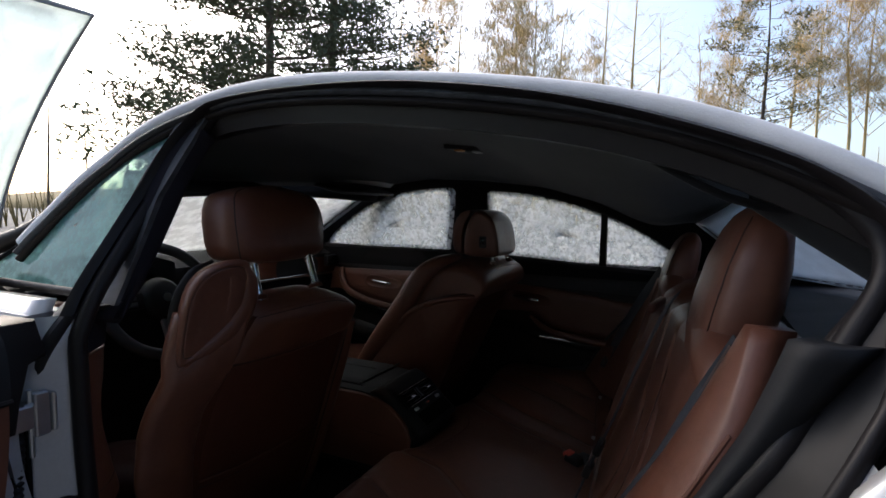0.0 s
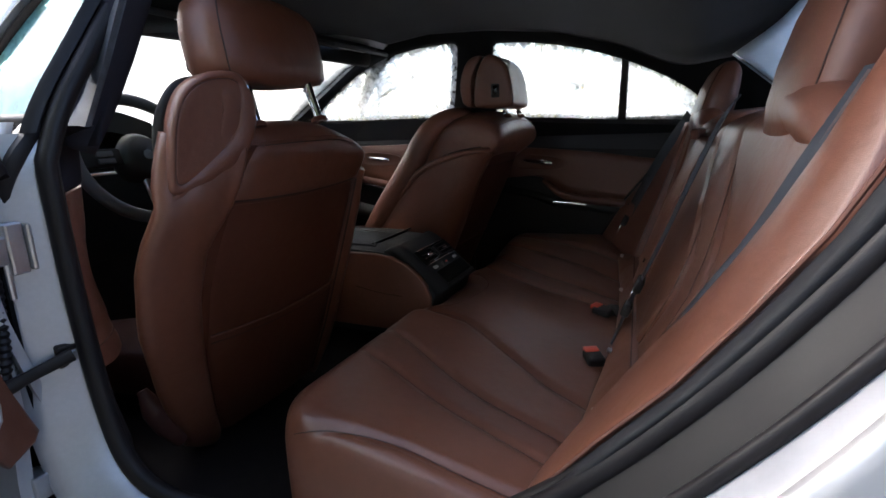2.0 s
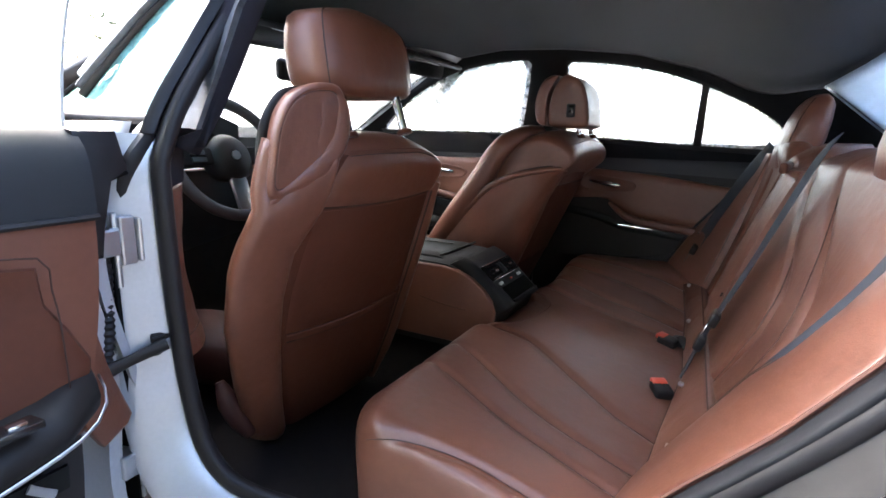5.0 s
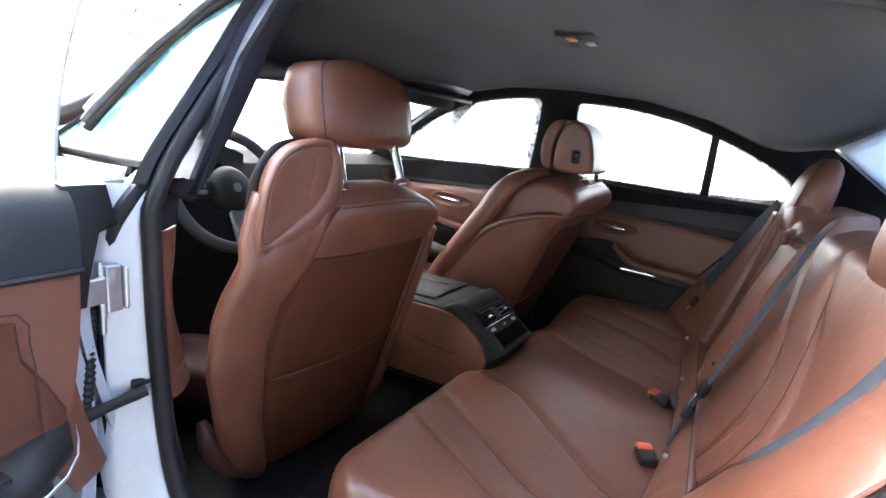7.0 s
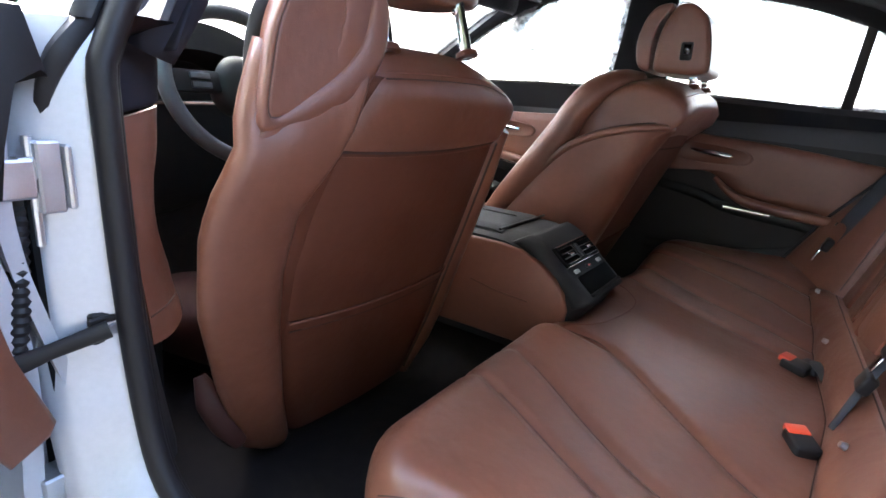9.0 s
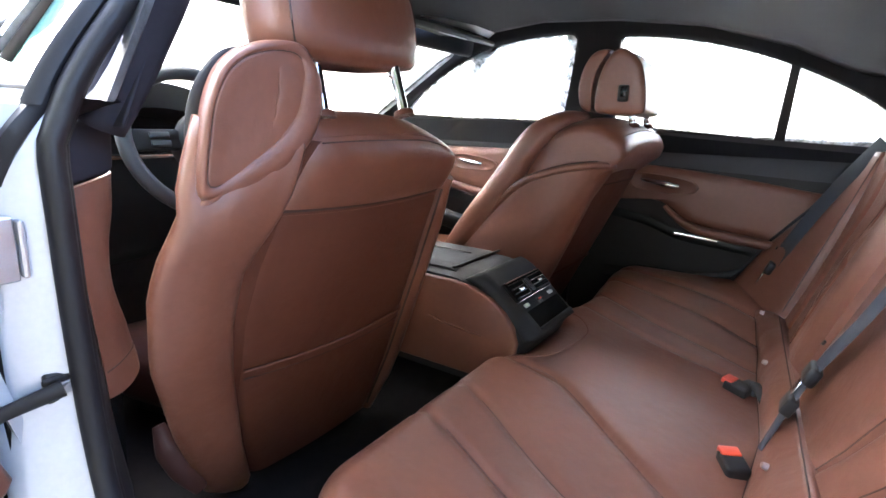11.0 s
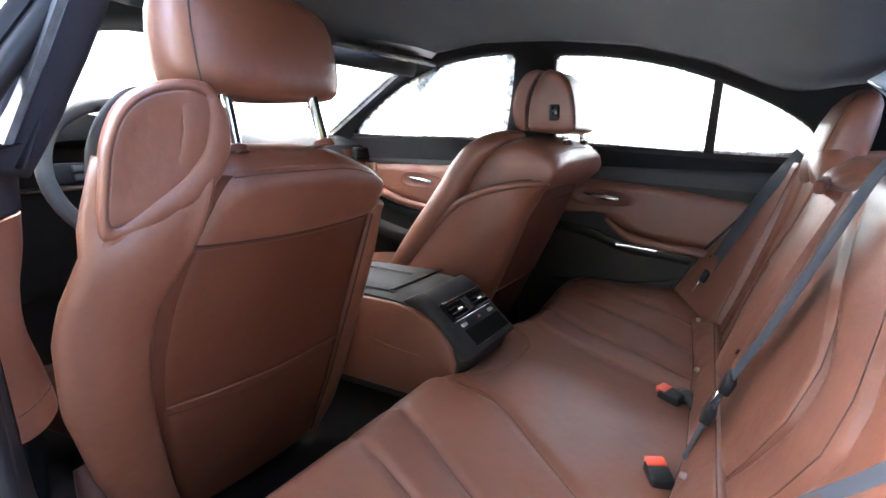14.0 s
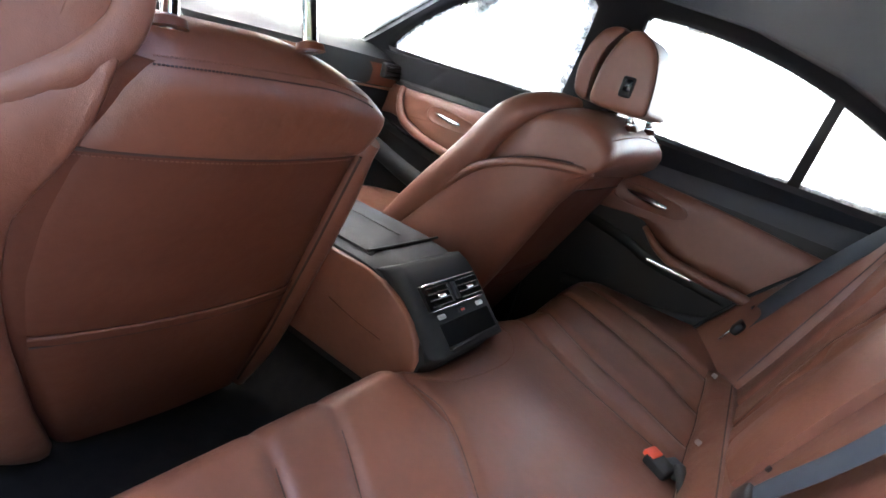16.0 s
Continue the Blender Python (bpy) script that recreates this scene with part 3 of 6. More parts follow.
def far_wall():
    """The far side round its two window openings, from the belt to the roof."""
    bm = bmesh.new()
    for win, xa, xb in ((WIN_REAR, -0.325, 0.70), (WIN_FRONT, -1.26, -0.325)):
        o = spline(win, 90, True)
        c2 = o.mean(axis=0)
        rings = [[], [], [], []]
        for p in o:
            d = p - c2
            d = d / np.linalg.norm(d)
            tx = ((xb - c2[0]) / d[0] if d[0] > 1e-6 else (xa - c2[0]) / d[0] if d[0] < -1e-6 else 9)
            tz = ((1.285 - c2[1]) / d[1] if d[1] > 1e-6 else (0.885 - c2[1]) / d[1] if d[1] < -1e-6 else 9)
            q = c2 + d * max(min(tx, tz), np.linalg.norm(p - c2) + 0.012)
            rings[0].append((p[0], glass_y(p[1]) + 0.03, p[1]))
            rings[1].append((p[0], glass_y(p[1]) - 0.004, p[1]))
            m1 = p + (q - p) * min(1, 0.014 / max(1e-6, np.linalg.norm(q - p)))
            rings[2].append((m1[0], glass_y(m1[1]) - 0.014, m1[1]))
            rings[3].append((q[0], glass_y(q[1]) - 0.016, q[1]))
        skin(rings, True, False, False, bm)
    return bm


solid("wall_far_side", far_wall(), CLOTH, "dark window surrounds and pillar on the far side of the car", "pillar trim", kind="structure", angle=50)
solid("window_divider", prism([(0.200, 0.930), (0.228, 0.930), (0.236, 1.138), (0.214, 1.148)], lambda a, b, h: (a, glass_y(b) - 0.004 + h * -1, b), 0.02, 0.003), BLACK,
      "slim black bar dividing the rear side window", "window bar", kind="structure")
part("door_skin", slab(lambda u, v: (-1.28 + 1.60 * u, 0.905 + 0.03 * math.sin(math.pi * v), 0.26 + 0.66 * v), 20, 8, (0, -0.02, 0)), PAINT, car, "silver white doors of the far side", 180)

# rear window and its shelf
def rear_glass(u, v):
    k = int(round(u * 32))
    return Vector(GLASS_TOP[k]).lerp(Vector(GLASS_FOOT[k]), v)


solid("window_3", slab(rear_glass, 32, 8, (0.003, 0, 0.003)), ICE_REAR, "frosted sloping rear window", "window", kind="structure", angle=180)
solid("parcel_shelf", slab(lambda u, v: (0.615 + 0.42 * v - 0.10 * u, -0.66 + 1.32 * u, 0.905 - 0.01 * u), 10, 6, (0, 0, -0.02)), CLOTH, "dark fabric parcel shelf behind the rear seats", "parcel shelf", kind="structure")
part("rear_pillar_trim", slab(lambda u, v: (0.56 + 0.46 * u, 0.525 + 0.145 * v, 1.10 * (1 - u) + 0.93 * u - 0.30 * v * (1 - u)), 12, 8, (0, 0.015, 0)), CLOTH, car, "dark cloth trim beside the rear window", 60)
part("rear_pillar_trim", slab(lambda u, v: (0.62 + 0.36 * u, -0.525 - (roof_side(0.62 + 0.36 * u) - 0.545) * v, (1.165 - 0.245 * u) * (1 - v) + (roof_edge(0.62 + 0.36 * u) - 0.035) * v), 14, 8, (0, -0.015, 0)), CLOTH, car, "dark cloth trim beside the rear window", 60)

solid("wall_front", slab(lambda u, v: (-1.30 + 0.06 * math.sin(math.pi * u), -0.80 + 1.60 * u, 0.20 + 0.70 * v), 12, 6, (-0.02, 0, 0)), CARPET, "black carpeted bulkhead before the footwells", "bulkhead", kind="structure")


# windscreen, A pillars, near front window
def screen(u, v):
    p = Vector((-1.30, -0.66, 0.955)).lerp(Vector((-1.30, 0.68, 0.945)), u).lerp(Vector((-0.80, -0.56, 1.205)).lerp(Vector((-0.80, 0.58, 1.215)), u), v)
    p.x -= 0.12 * math.sin(math.pi * u)
    p.z += 0.025 * math.sin(math.pi * u) * v
    return p


solid("window_4", slab(screen, 16, 8, (-0.003, 0, 0.003)), ICE_SCREEN, "frosted windscreen", "window", kind="structure", angle=180)
part("windscreen_header", tube([Vector(screen(u, 1.0)) + Vector((0.03, 0, 0.006)) for u in np.linspace(0, 1, 20)], 0.040, 0.020, 10, up=(1, 0, 0)), CLOTH, car, "dark trim over the windscreen", 180)
part("windscreen_pillar", tube(spline([(-1.30, 0.705, 0.985), (-1.12, 0.685, 1.075), (-0.94, 0.66, 1.165), (-0.74, 0.63, 1.255)], 16), 0.034, 0.026, 10), PLASTIC, car, "dark grey trim of the windscreen pillar")
part("windscreen_pillar", tube(spline([(-1.32, -0.76, 0.965), (-1.12, -0.74, 1.04), (-0.93, -0.70, 1.10), (-0.80, -0.64, 1.21)], 16), 0.030, 0.024, 10), BLACK, car, "dark grey trim of the windscreen pillar")

# ---- front door of the near side (closed) ----
fd = thing("front_door", (-0.95, -0.87, 0.26), "closed silver white front door with frosted window", "car door")
NEAR_WIN = [(-0.640, 0.985), (-0.600, 1.06), (-0.555, 1.17), (-0.500, 1.325), (-0.560, 1.340), (-0.70, 1.272), (-0.82, 1.165), (-0.93, 1.075), (-1.10, 0.99), (-0.90, 0.980)]
o_n = spline(NEAR_WIN, 60, True)
cn = o_n.mean(axis=0)
pane_y = lambda z: glass_y(z, False) + 0.004
gl = part("window_pane", skin([[(cn[0] + (p[0] - cn[0]) * s, pane_y(cn[1] + (p[1] - cn[1]) * s), cn[1] + (p[1] - cn[1]) * s) for p in o_n] for s in (1, 0.7, 0.4, 0.02)], caps=False), ICE_NEAR, fd, "green tinted side window under frost", 180)
gl.visible_shadow = False
edge = spline([(-1.10, 0.985), (-0.93, 1.075), (-0.82, 1.168), (-0.70, 1.276), (-0.58, 1.338), (-0.46, 1.365)], 30)
part("window_seal", tube([(x, pane_y(z) - 0.003, z) for x, z in edge], 0.005, 0.008, 8, up=(0, 1, 0)), RUBBER, fd, "black seal along the window")
part("window_frame", prism([(-0.665, 0.968), (-0.500, 0.958), (-0.490, 1.06), (-0.485, 1.18), (-0.415, 1.362), (-0.508, 1.350), (-0.555, 1.19), (-0.605, 1.06)], lambda a, b, h: (a, glass_y(b, False) + 0.002 + h, b), 0.012, 0.003), FROSTED_BLACK, fd, "black pillar cover with frost specks")
part("door_skin", slab(lambda u, v: (-1.28 + 0.66 * u, -0.895 - 0.03 * math.sin(math.pi * v * 0.8) + 0.06 * v ** 4, 0.26 + 0.71 * v), 16, 12, (0, 0.03, 0)), PAINT, fd, "silver white outer skin", 180)
part("belt_strip", tube([(-1.26, -0.785, 0.978), (-0.9, -0.785, 0.980), (-0.62, -0.780, 0.975)], 0.007, 0.010, 8), BLACK, fd, "black window strip")
part("inner_panel", slab(lambda u, v: (-1.26 + 0.50 * u, -0.715 + 0.02 * math.sin(math.pi * v), 0.25 + 0.68 * v), 10, 10, (0, -0.04, 0)), LEATHER_DARK, fd, "brown inner panel", 180)
# near-black sheet paints the shade at the panel's rear end
part("panel_end_shade", slab(lambda u, v: (-0.77 + 0.10 * u, -0.735 + 0.01 * math.sin(math.pi * v), 0.25 + 0.66 * v), 6, 10, (0, -0.02, 0)), RECESS_SHADE, fd, "near-black sheet for the shaded rear end of the inner panel", 180)
mir = thing("door_mirror", (-1.02, -0.85, 0.93), "silver white wing mirror with black edge", "wing mirror")
mm = pose(-1.00, -0.855, 0.985, 0, 0, -24) @ Matrix.Diagonal((0.7, 0.74, 0.78, 1))
part("housing", block((0, 0, 0), (0.09, 0.20, 0.13), 0.035, 4), PAINT, mir, "", 60, mm)
part("glass", block((0.046, 0, 0), (0.006, 0.165, 0.100), 0.002), SILVERED, mir, "pale blue mirror glass", 40, mm)
part("rim", tube(spline([(0.046, -0.085, -0.052), (0.046, 0.085, -0.052), (0.046, 0.088, 0.052), (0.046, -0.085, 0.056)], 40, True), 0.006, None, 8, True), BLACK, mir, "black rim", 40, mm)
part("arm", tube([(-1.01, -0.82, 0.955), (-1.05, -0.775, 0.940)], 0.014, 0.010, 8), BLACK, mir, "black arm")
part("corner_seal", tube(spline([(-0.548, -0.800, 0.985), (-0.545, -0.832, 0.965), (-0.545, -0.862, 0.930), (-0.550, -0.885, 0.885), (-0.556, -0.895, 0.82), (-0.556, -0.895, 0.74)], 24), [0.010, 0.022, 0.024, 0.014, 0.008, 0.005], [0.008, 0.012, 0.014, 0.010, 0.006, 0.004], 10, power=3.5), RUBBER, car, "thick black seal end at the window corner")

# ---- open rear door ----
DM = Matrix.Translation((-0.545, -0.950, -0.287)) @ Matrix.Rotation(radians(-86), 4, "Z") @ Matrix.Diagonal((1.15, 1.15, 1.30, 1))
rd = thing("rear_door", (-0.50, -1.0, 0.2), "rear door standing wide open, brown leather trim", "car door")
# in the door's own axes: x along the door from its hinges, y into the car when closed (positive), z up
def dpart(name, bm, mat, label="", angle=35, parent=None):
    return part(name, bm, mat, parent or rd, label, angle, DM)


dpart("outer_skin", slab(lambda u, v: (-0.05 + 1.02 * u, -0.075 - 0.03 * math.sin(math.pi * v * 0.8), 0.36 + 0.575 * v), 14, 12, (0, 0.015, 0)), PAINT, "silver white outer skin", 180)
dpart("end_frame", slab(lambda u, v: (-0.012 + 0.03 * v + 0.01 * math.sin(9 * v), -0.075 + 0.085 * u, 0.38 + 0.52 * v), 5, 18, (0.02, 0, 0)), PRIMER, "silver hinge side of the door with pressed ribs", 50)
dpart("pressed_rib", tube(spline([(-0.014, -0.045, 0.40), (-0.010, -0.038, 0.58), (0.0, -0.035, 0.75), (0.012, -0.03, 0.885)], 20), 0.010, 0.012, 8, up=(0, 1, 0)), PRIMER, "pressed rib")
dpart("edge_flange", prism(spline([(0.0, 0.885), (0.010, 0.80), (0.006, 0.749), (-0.003, 0.709), (-0.022, 0.635), (-0.047, 0.553), (-0.066, 0.46), (-0.078, 0.46), (-0.060, 0.55), (-0.037, 0.629), (-0.018, 0.704), (-0.010, 0.744), (-0.006, 0.80), (-0.012, 0.885)], 60, True), lambda a, b, h: (a, 0.012 + h, b), 0.010, 0.002), PRIMER, "silver flange")
dpart("panel_tail", prism([(0.060, 0.80), (0.040, 0.775), (0.030, 0.725), (0.018, 0.666), (-0.012, 0.585), (-0.004, 0.572), (0.034, 0.555), (0.060, 0.60), (0.07, 0.70)], lambda a, b, h: (a, 0.026 + h, b), 0.018, 0.005, 2), LEATHER, "brown leather end of the door panel", 60)
dpart("trim_panel", slab(lambda u, v: (0.022 + 0.05 * (1 - v) ** 2 + 0.85 * u, 0.045 + 0.008 * math.sin(math.pi * u), 0.60 + 0.255 * v), 14, 10, (0, -0.035, 0)), LEATHER, "brown leather door panel", 60)
dpart("panel_inset", pillow(spline([(0.10, 0.63), (0.105, 0.78), (0.14, 0.815), (0.5, 0.82), (0.78, 0.80), (0.78, 0.64)], 40, True), lambda a, b, h: (a, 0.048 + h, b), [(1, 0.004), (0.985, 0.010), (0.94, 0.006), (0.9, 0.004), (0.4, 0.005), (0.02, 0.005)], 0.002), LEATHER_DARK, "stitched darker leather inset", 60)
dpart("inset_seam", tube(spline([(0.088, 0.062, 0.625), (0.094, 0.062, 0.785), (0.135, 0.062, 0.826), (0.5, 0.062, 0.832), (0.79, 0.062, 0.81)], 40), 0.0011, None, 6), SEAM)
dpart("top_cover", slab(lambda u, v: (0.022 + 0.86 * u, 0.052 - 0.085 * v ** 3, 0.856 + 0.105 * (1 - (1 - v) ** 2)), 14, 8, (0, -0.03, -0.01)), PLASTIC, "dark grey padded top", 60)
dpart("top_seam", tube([(0.022, 0.054, 0.856), (0.45, 0.054, 0.856), (0.88, 0.054, 0.856)], 0.004, None, 6), BLACK)
dpart("end_rubber", prism([(-0.03, 0.955), (0.03, 0.955), (0.026, 0.80), (0.005, 0.80), (-0.01, 0.90), (-0.045, 0.90)], lambda a, b, h: (a, 0.03 + h, b), 0.085, 0.006), RUBBER, "black rubber end piece")
dpart("armrest", skin([[(x, 0.02 + w * c, zz + 0.035 * s) for c, s in [(math.cos(q), math.sin(q)) for q in np.linspace(0, 2 * math.pi, 16, endpoint=False)]] for x, w, zz in ((0.045, 0.02, 0.655), (0.06, 0.055, 0.650), (0.12, 0.085, 0.632), (0.3, 0.10, 0.61), (0.7, 0.10, 0.61), (0.85, 0.08, 0.62))]), BLACK, "black armrest with window switch", 60)
dpart("armrest_trim", tube(spline([(0.045, 0.05, 0.665), (0.07, 0.10, 0.648), (0.14, 0.118, 0.622), (0.4, 0.124, 0.60), (0.8, 0.124, 0.60)], 30), 0.0016, 0.0024, 12), STEEL, "thin silver edge of the armrest", 180)
dpart("window_switch", block((0.17, 0.098, 0.662), (0.05, 0.03, 0.010), 0.003), GLOSS, "black window switch")
dpart("switch_edge", block((0.17, 0.103, 0.668), (0.020, 0.010, 0.006), 0.002), CHROME, "chrome switch edge")
dpart("lower_panel", slab(lambda u, v: (0.06 + 0.82 * u + 0.06 * (1 - v), 0.02 + 0.03 * math.sin(math.pi * v), 0.36 + 0.25 * v), 10, 8, (0, -0.02, 0)), BLACK, "black door pocket", 60)
dpart("wood_strip", slab(lambda u, v: (0.10 + 0.5 * u, 0.052 + 0.004 * v, 0.545 + 0.030 * v), 10, 3, (0, -0.006, 0)), PIANO, "dark inlay with silver stripes")
for k in range(7):
    dpart("stripe", tube([(0.12 + 0.055 * k, 0.0555, 0.548), (0.135 + 0.055 * k, 0.058, 0.560), (0.15 + 0.055 * k, 0.060, 0.573)], 0.002, 0.006, 6), STEEL, "silver stripe", 60)
gl_d = dpart("window_pane", slab(lambda u, v: (0.010 - 0.035 * v * v + (0.80 - 0.12 * v) * u, -0.02 + 0.20 * v * v + 0.02 * v, 0.945 + 0.40 * v - 0.03 * u * v), 14, 12, (0, -0.004, 0)), ICE_DOOR, "frameless window pane covered in frost", 180)
gl_d.visible_shadow = False
dpart("pane_edge", tube([(0.010 - 0.035 * v * v + (0.80 - 0.12 * v) * u, -0.022 + 0.20 * v * v + 0.02 * v, 0.945 + 0.40 * v - 0.03 * u * v) for u, v in ([(0, w) for w in np.linspace(0, 1, 12)] + [(w, 1) for w in np.linspace(0.05, 1, 10)])], 0.003, None, 6), GREY_SCREEN, "ground glass edge")
for z in (0.815, 0.505):
    h = dpart("hinge", block((-0.010, 0.000, z), (0.034, 0.036, 0.034), 0.002, 1), STEEL, "zinc hinge", 15)
    part("hinge_leaf", block((-0.040, 0.010, z), (0.022, 0.016, 0.064), 0.002, 1), STEEL, h, "", 15, DM)
    part("hinge_leaf", block((-0.055, 0.010, z), (0.006, 0.030, 0.058), 0.002, 1), STEEL, h, "", 15, DM)
    part("hinge_arm", block((-0.024, 0.004, z + 0.008), (0.020, 0.020, 0.020), 0.002, 1), STEEL, h, "", 15, DM)
    part("hinge_pin", tube([(-0.028, 0.004, z - 0.062), (-0.028, 0.004, z + 0.036)], 0.0045, None, 10), STEEL, h, "", 35, DM)
dpart("bolt_plate", prism(spline([(-0.050, 0.640), (-0.010, 0.650), (0.0, 0.70), (-0.012, 0.735), (-0.036, 0.74), (-0.050, 0.70)], 24, True), lambda a, b, h: (-0.018 - h, a, b), 0.004, 0.0015), PRIMER, "pressed plate under the bolt", 40)
dpart("bolt", tube([(-0.018, -0.03, 0.69), (-0.030, -0.03, 0.69)], 0.010, None, 6), STEEL, "hexagon bolt")
# the shade between the hinges, put in as a near-black sheet
dpart("hinge_gap_shade", slab(lambda u, v: (-0.022 - 0.004 * u, -0.055 + 0.060 * u, 0.42 + 0.40 * v), 3, 8, (0.006, 0, 0)), RECESS_SHADE, "near-black sheet standing in for the shade between the hinges")
chk = thing("door_check_strap", (-0.55, -0.87, 0.56), "black steel door check strap with rubber end block", "door strap")
part("end_block", block((-0.532, -0.866, 0.580), (0.034, 0.042, 0.042), 0.003, 1), BLACK, chk, "black rubber block", 20)
part("block_lip", block((-0.514, -0.866, 0.592), (0.006, 0.050, 0.010), 0.002, 1), BLACK, chk, "", 20)
part("rivet", tube([(-0.516, -0.862, 0.578), (-0.508, -0.862, 0.578)], 0.007, None, 10), STEEL, chk, "dull steel rivet")
part("strap", tube([(-0.500, -0.872, 0.584), (-0.518, -0.93, 0.568), (-0.545, -0.995, 0.545)], [0.008, 0.006, 0.009], [0.012, 0.010, 0.016], 10), BLACK, chk)
solid("cable_sleeve", tube(spline([(-0.560, -0.925, 0.76), (-0.545, -0.940, 0.69), (-0.538, -0.950, 0.61), (-0.545, -0.962, 0.54)], 40), [0.0095, 0.0120] * 20, None, 10), RUBBER, "corrugated black rubber cable sleeve at the hinges", "cable sleeve")


# ---- front seats ----
def stitches(path, count, r):
    """A row of short threads along a path."""
    p = spline(path, count)
    bm = bmesh.new()
    for a, b in zip(p[:-1], p[1:]):
        tube([a, a + (b - a) * 0.62], r, None, 5, bm=bm)
    return bm


def front_head(st, x, depth, y, half, z0, z1, tilt=-0.12, square=0.50):
    """A padded head restraint with a rounded crown, leaning forward, and a seam round its rear face."""
    rings, seam = [], []
    h = z1 - z0
    for f, kx, ky in ((0.0, 0.62, 0.80), (0.025, 0.80, 0.90), (0.09, 0.95, 0.965), (0.25, 1.0, 0.995), (0.50, 1.0, 1.0), (0.66, 0.96, 0.98), (0.80, 0.86, 0.93), (0.90, 0.72, 0.84), (0.96, 0.55, 0.71), (1.0, 0.34, 0.50)):
        r = []
        for i in range(56):
            w = 2 * math.pi * i / 56
            a, b = math.cos(w), math.sin(w)
            a, b = math.copysign(abs(a) ** 0.60, a), math.copysign(abs(b) ** square, b)
            lift = -0.012 * b * b * step(0.8, 1.0, f)
            r.append((x + tilt * h * (f - 0.3) + a * depth / 2 * kx * (1 - 0.10 * b * b), y + b * half * ky, z0 + h * f + lift + 0.008 * (1 - f) * b * b))
        rings.append(r)
        seam.append((r[8], r[48]))
    head = part("head_restraint", skin(rings), LEATHER, st, "brown leather head restraint", 180)
    for k in (0, 1):
        part("head_seam", tube([Vector(q[k]) + Vector((0.0006, 0, 0)) for q in seam[1:]], 0.0016, None, 5), SEAM, head)
    return head


def driver_seat():
    """The seat before the open door: a leaning back plane, an outer shell and a wing plate turned to the door."""
    st = thing("front_seat", (-0.3, -0.42, 0.36), "brown leather driver's seat with chrome headrest posts", "car seat", "front seats")
    joint = [(0.37, -0.41), (0.395, -0.425), (0.48, -0.470), (0.61, -0.530), (0.69, -0.560), (0.76, -0.573), (0.83, -0.567), (0.87, -0.560), (0.90, -0.556), (0.95, -0.548)]
    inner = [(0.40, -0.180), (0.53, -0.190), (0.70, -0.222), (0.85, -0.254)]
    outer = [(0.37, -0.465), (0.40, -0.497), (0.53, -0.578), (0.65, -0.640), (0.74, -0.668), (0.80, -0.675), (0.855, -0.662), (0.95, -0.645)]
    BX = lambda y, z: -0.331 + 0.126 * y + 0.4623 * z
    WX = lambda y, z: 0.1097 + 0.3213 * y + 0.0922 * z

    rings = []
    for z, k in ((0.40, 0.6), (0.43, 0.9), (0.52, 1), (0.66, 1), (0.78, 1), (0.86, 0.95), (0.90, 0.75), (0.915, 0.4)):
        a, b = tab(outer, z), tab(inner, z) - 1.1 * max(0, z - 0.84)
        key = [(BX(-0.45, z) - 0.022, a + 0.075), (BX(-0.45, z) - 0.022, (a + b) / 2), (BX(b, z) - 0.030, b - 0.012), (BX(b, z) - 0.14 * k, b - 0.006), (BX(-0.4, z) - 0.16 * k, (a + b) / 2 + 0.04), (BX(a, z) - 0.13 * k, a + 0.17)]
        rings.append([(x, y, z) for x, y in spline(key, 36, True)])
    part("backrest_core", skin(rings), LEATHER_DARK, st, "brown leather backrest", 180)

    def panel(name, z0, z1, proud, mat, lab, edge=None, roll=0.0, nz=14):
        def f(u, v):
            lo, hi = z0(u), z1(u)
            z = lo + (hi - lo) * v
            a = tab(joint, z) + 0.004
            b = (edge or (lambda q: tab(inner, q)))(z)
            y = a + (b - a) * u
            x = BX(y, z) + proud + 0.010 * math.sin(math.pi * u) - 0.030 * max(0, (u - 0.88) / 0.12) ** 2 - 0.012 * max(0, (0.06 - u) / 0.06) ** 2
            if roll:
                x -= 0.034 * max(0, (0.16 - u) / 0.16) ** 2 * max(0, (v - 0.15) / 0.85)
            x -= (0.0020 if roll else 0.0015) * max(0, 1 - min(v, 1 - v) / 0.04) ** 2
            if roll:
                k = max(0, (v - 0.45) / 0.55)
                x -= roll * k ** 2.6
            return (x, y, z)
        return part(name, slab(f, 30, nz, (-0.035, 0, 0.0)), mat, st, lab, 60)

    sag = lambda u: math.sin(math.pi * u)
    hem = lambda u: 0.611 + 0.022 * u * u - 0.004 * sag(u)
    yoke = lambda u: 0.834 + 0.018 * u * u - 0.002 * sag(u)
    panel("upper_pad", lambda u: yoke(u) + 0.002, lambda u: 0.948 - 0.010 * (1 - u) ** 3 - 0.050 * (1 - math.sqrt(max(0.0, 1 - max(0, (u - 0.6) / 0.4) ** 2))), 0.006, LEATHER, "padded brown leather shoulder part", lambda z: tab([(0.85, -0.252), (0.88, -0.246), (0.90, -0.250), (0.92, -0.268), (0.95, -0.315)], z), 0.060, 20)
    # panel and pocket use the leather with shade put into its base
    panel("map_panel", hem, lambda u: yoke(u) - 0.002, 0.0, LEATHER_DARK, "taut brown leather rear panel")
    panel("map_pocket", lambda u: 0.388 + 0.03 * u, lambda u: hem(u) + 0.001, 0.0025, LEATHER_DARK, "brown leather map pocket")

    def line(zf, off, lo=0.01, hi=0.985, n=40):
        out = []
        for u in np.linspace(lo, hi, n):
            z = zf(u)
            a, b = tab(joint, z) + 0.004, tab(inner, z)
            y = a + (b - a) * u
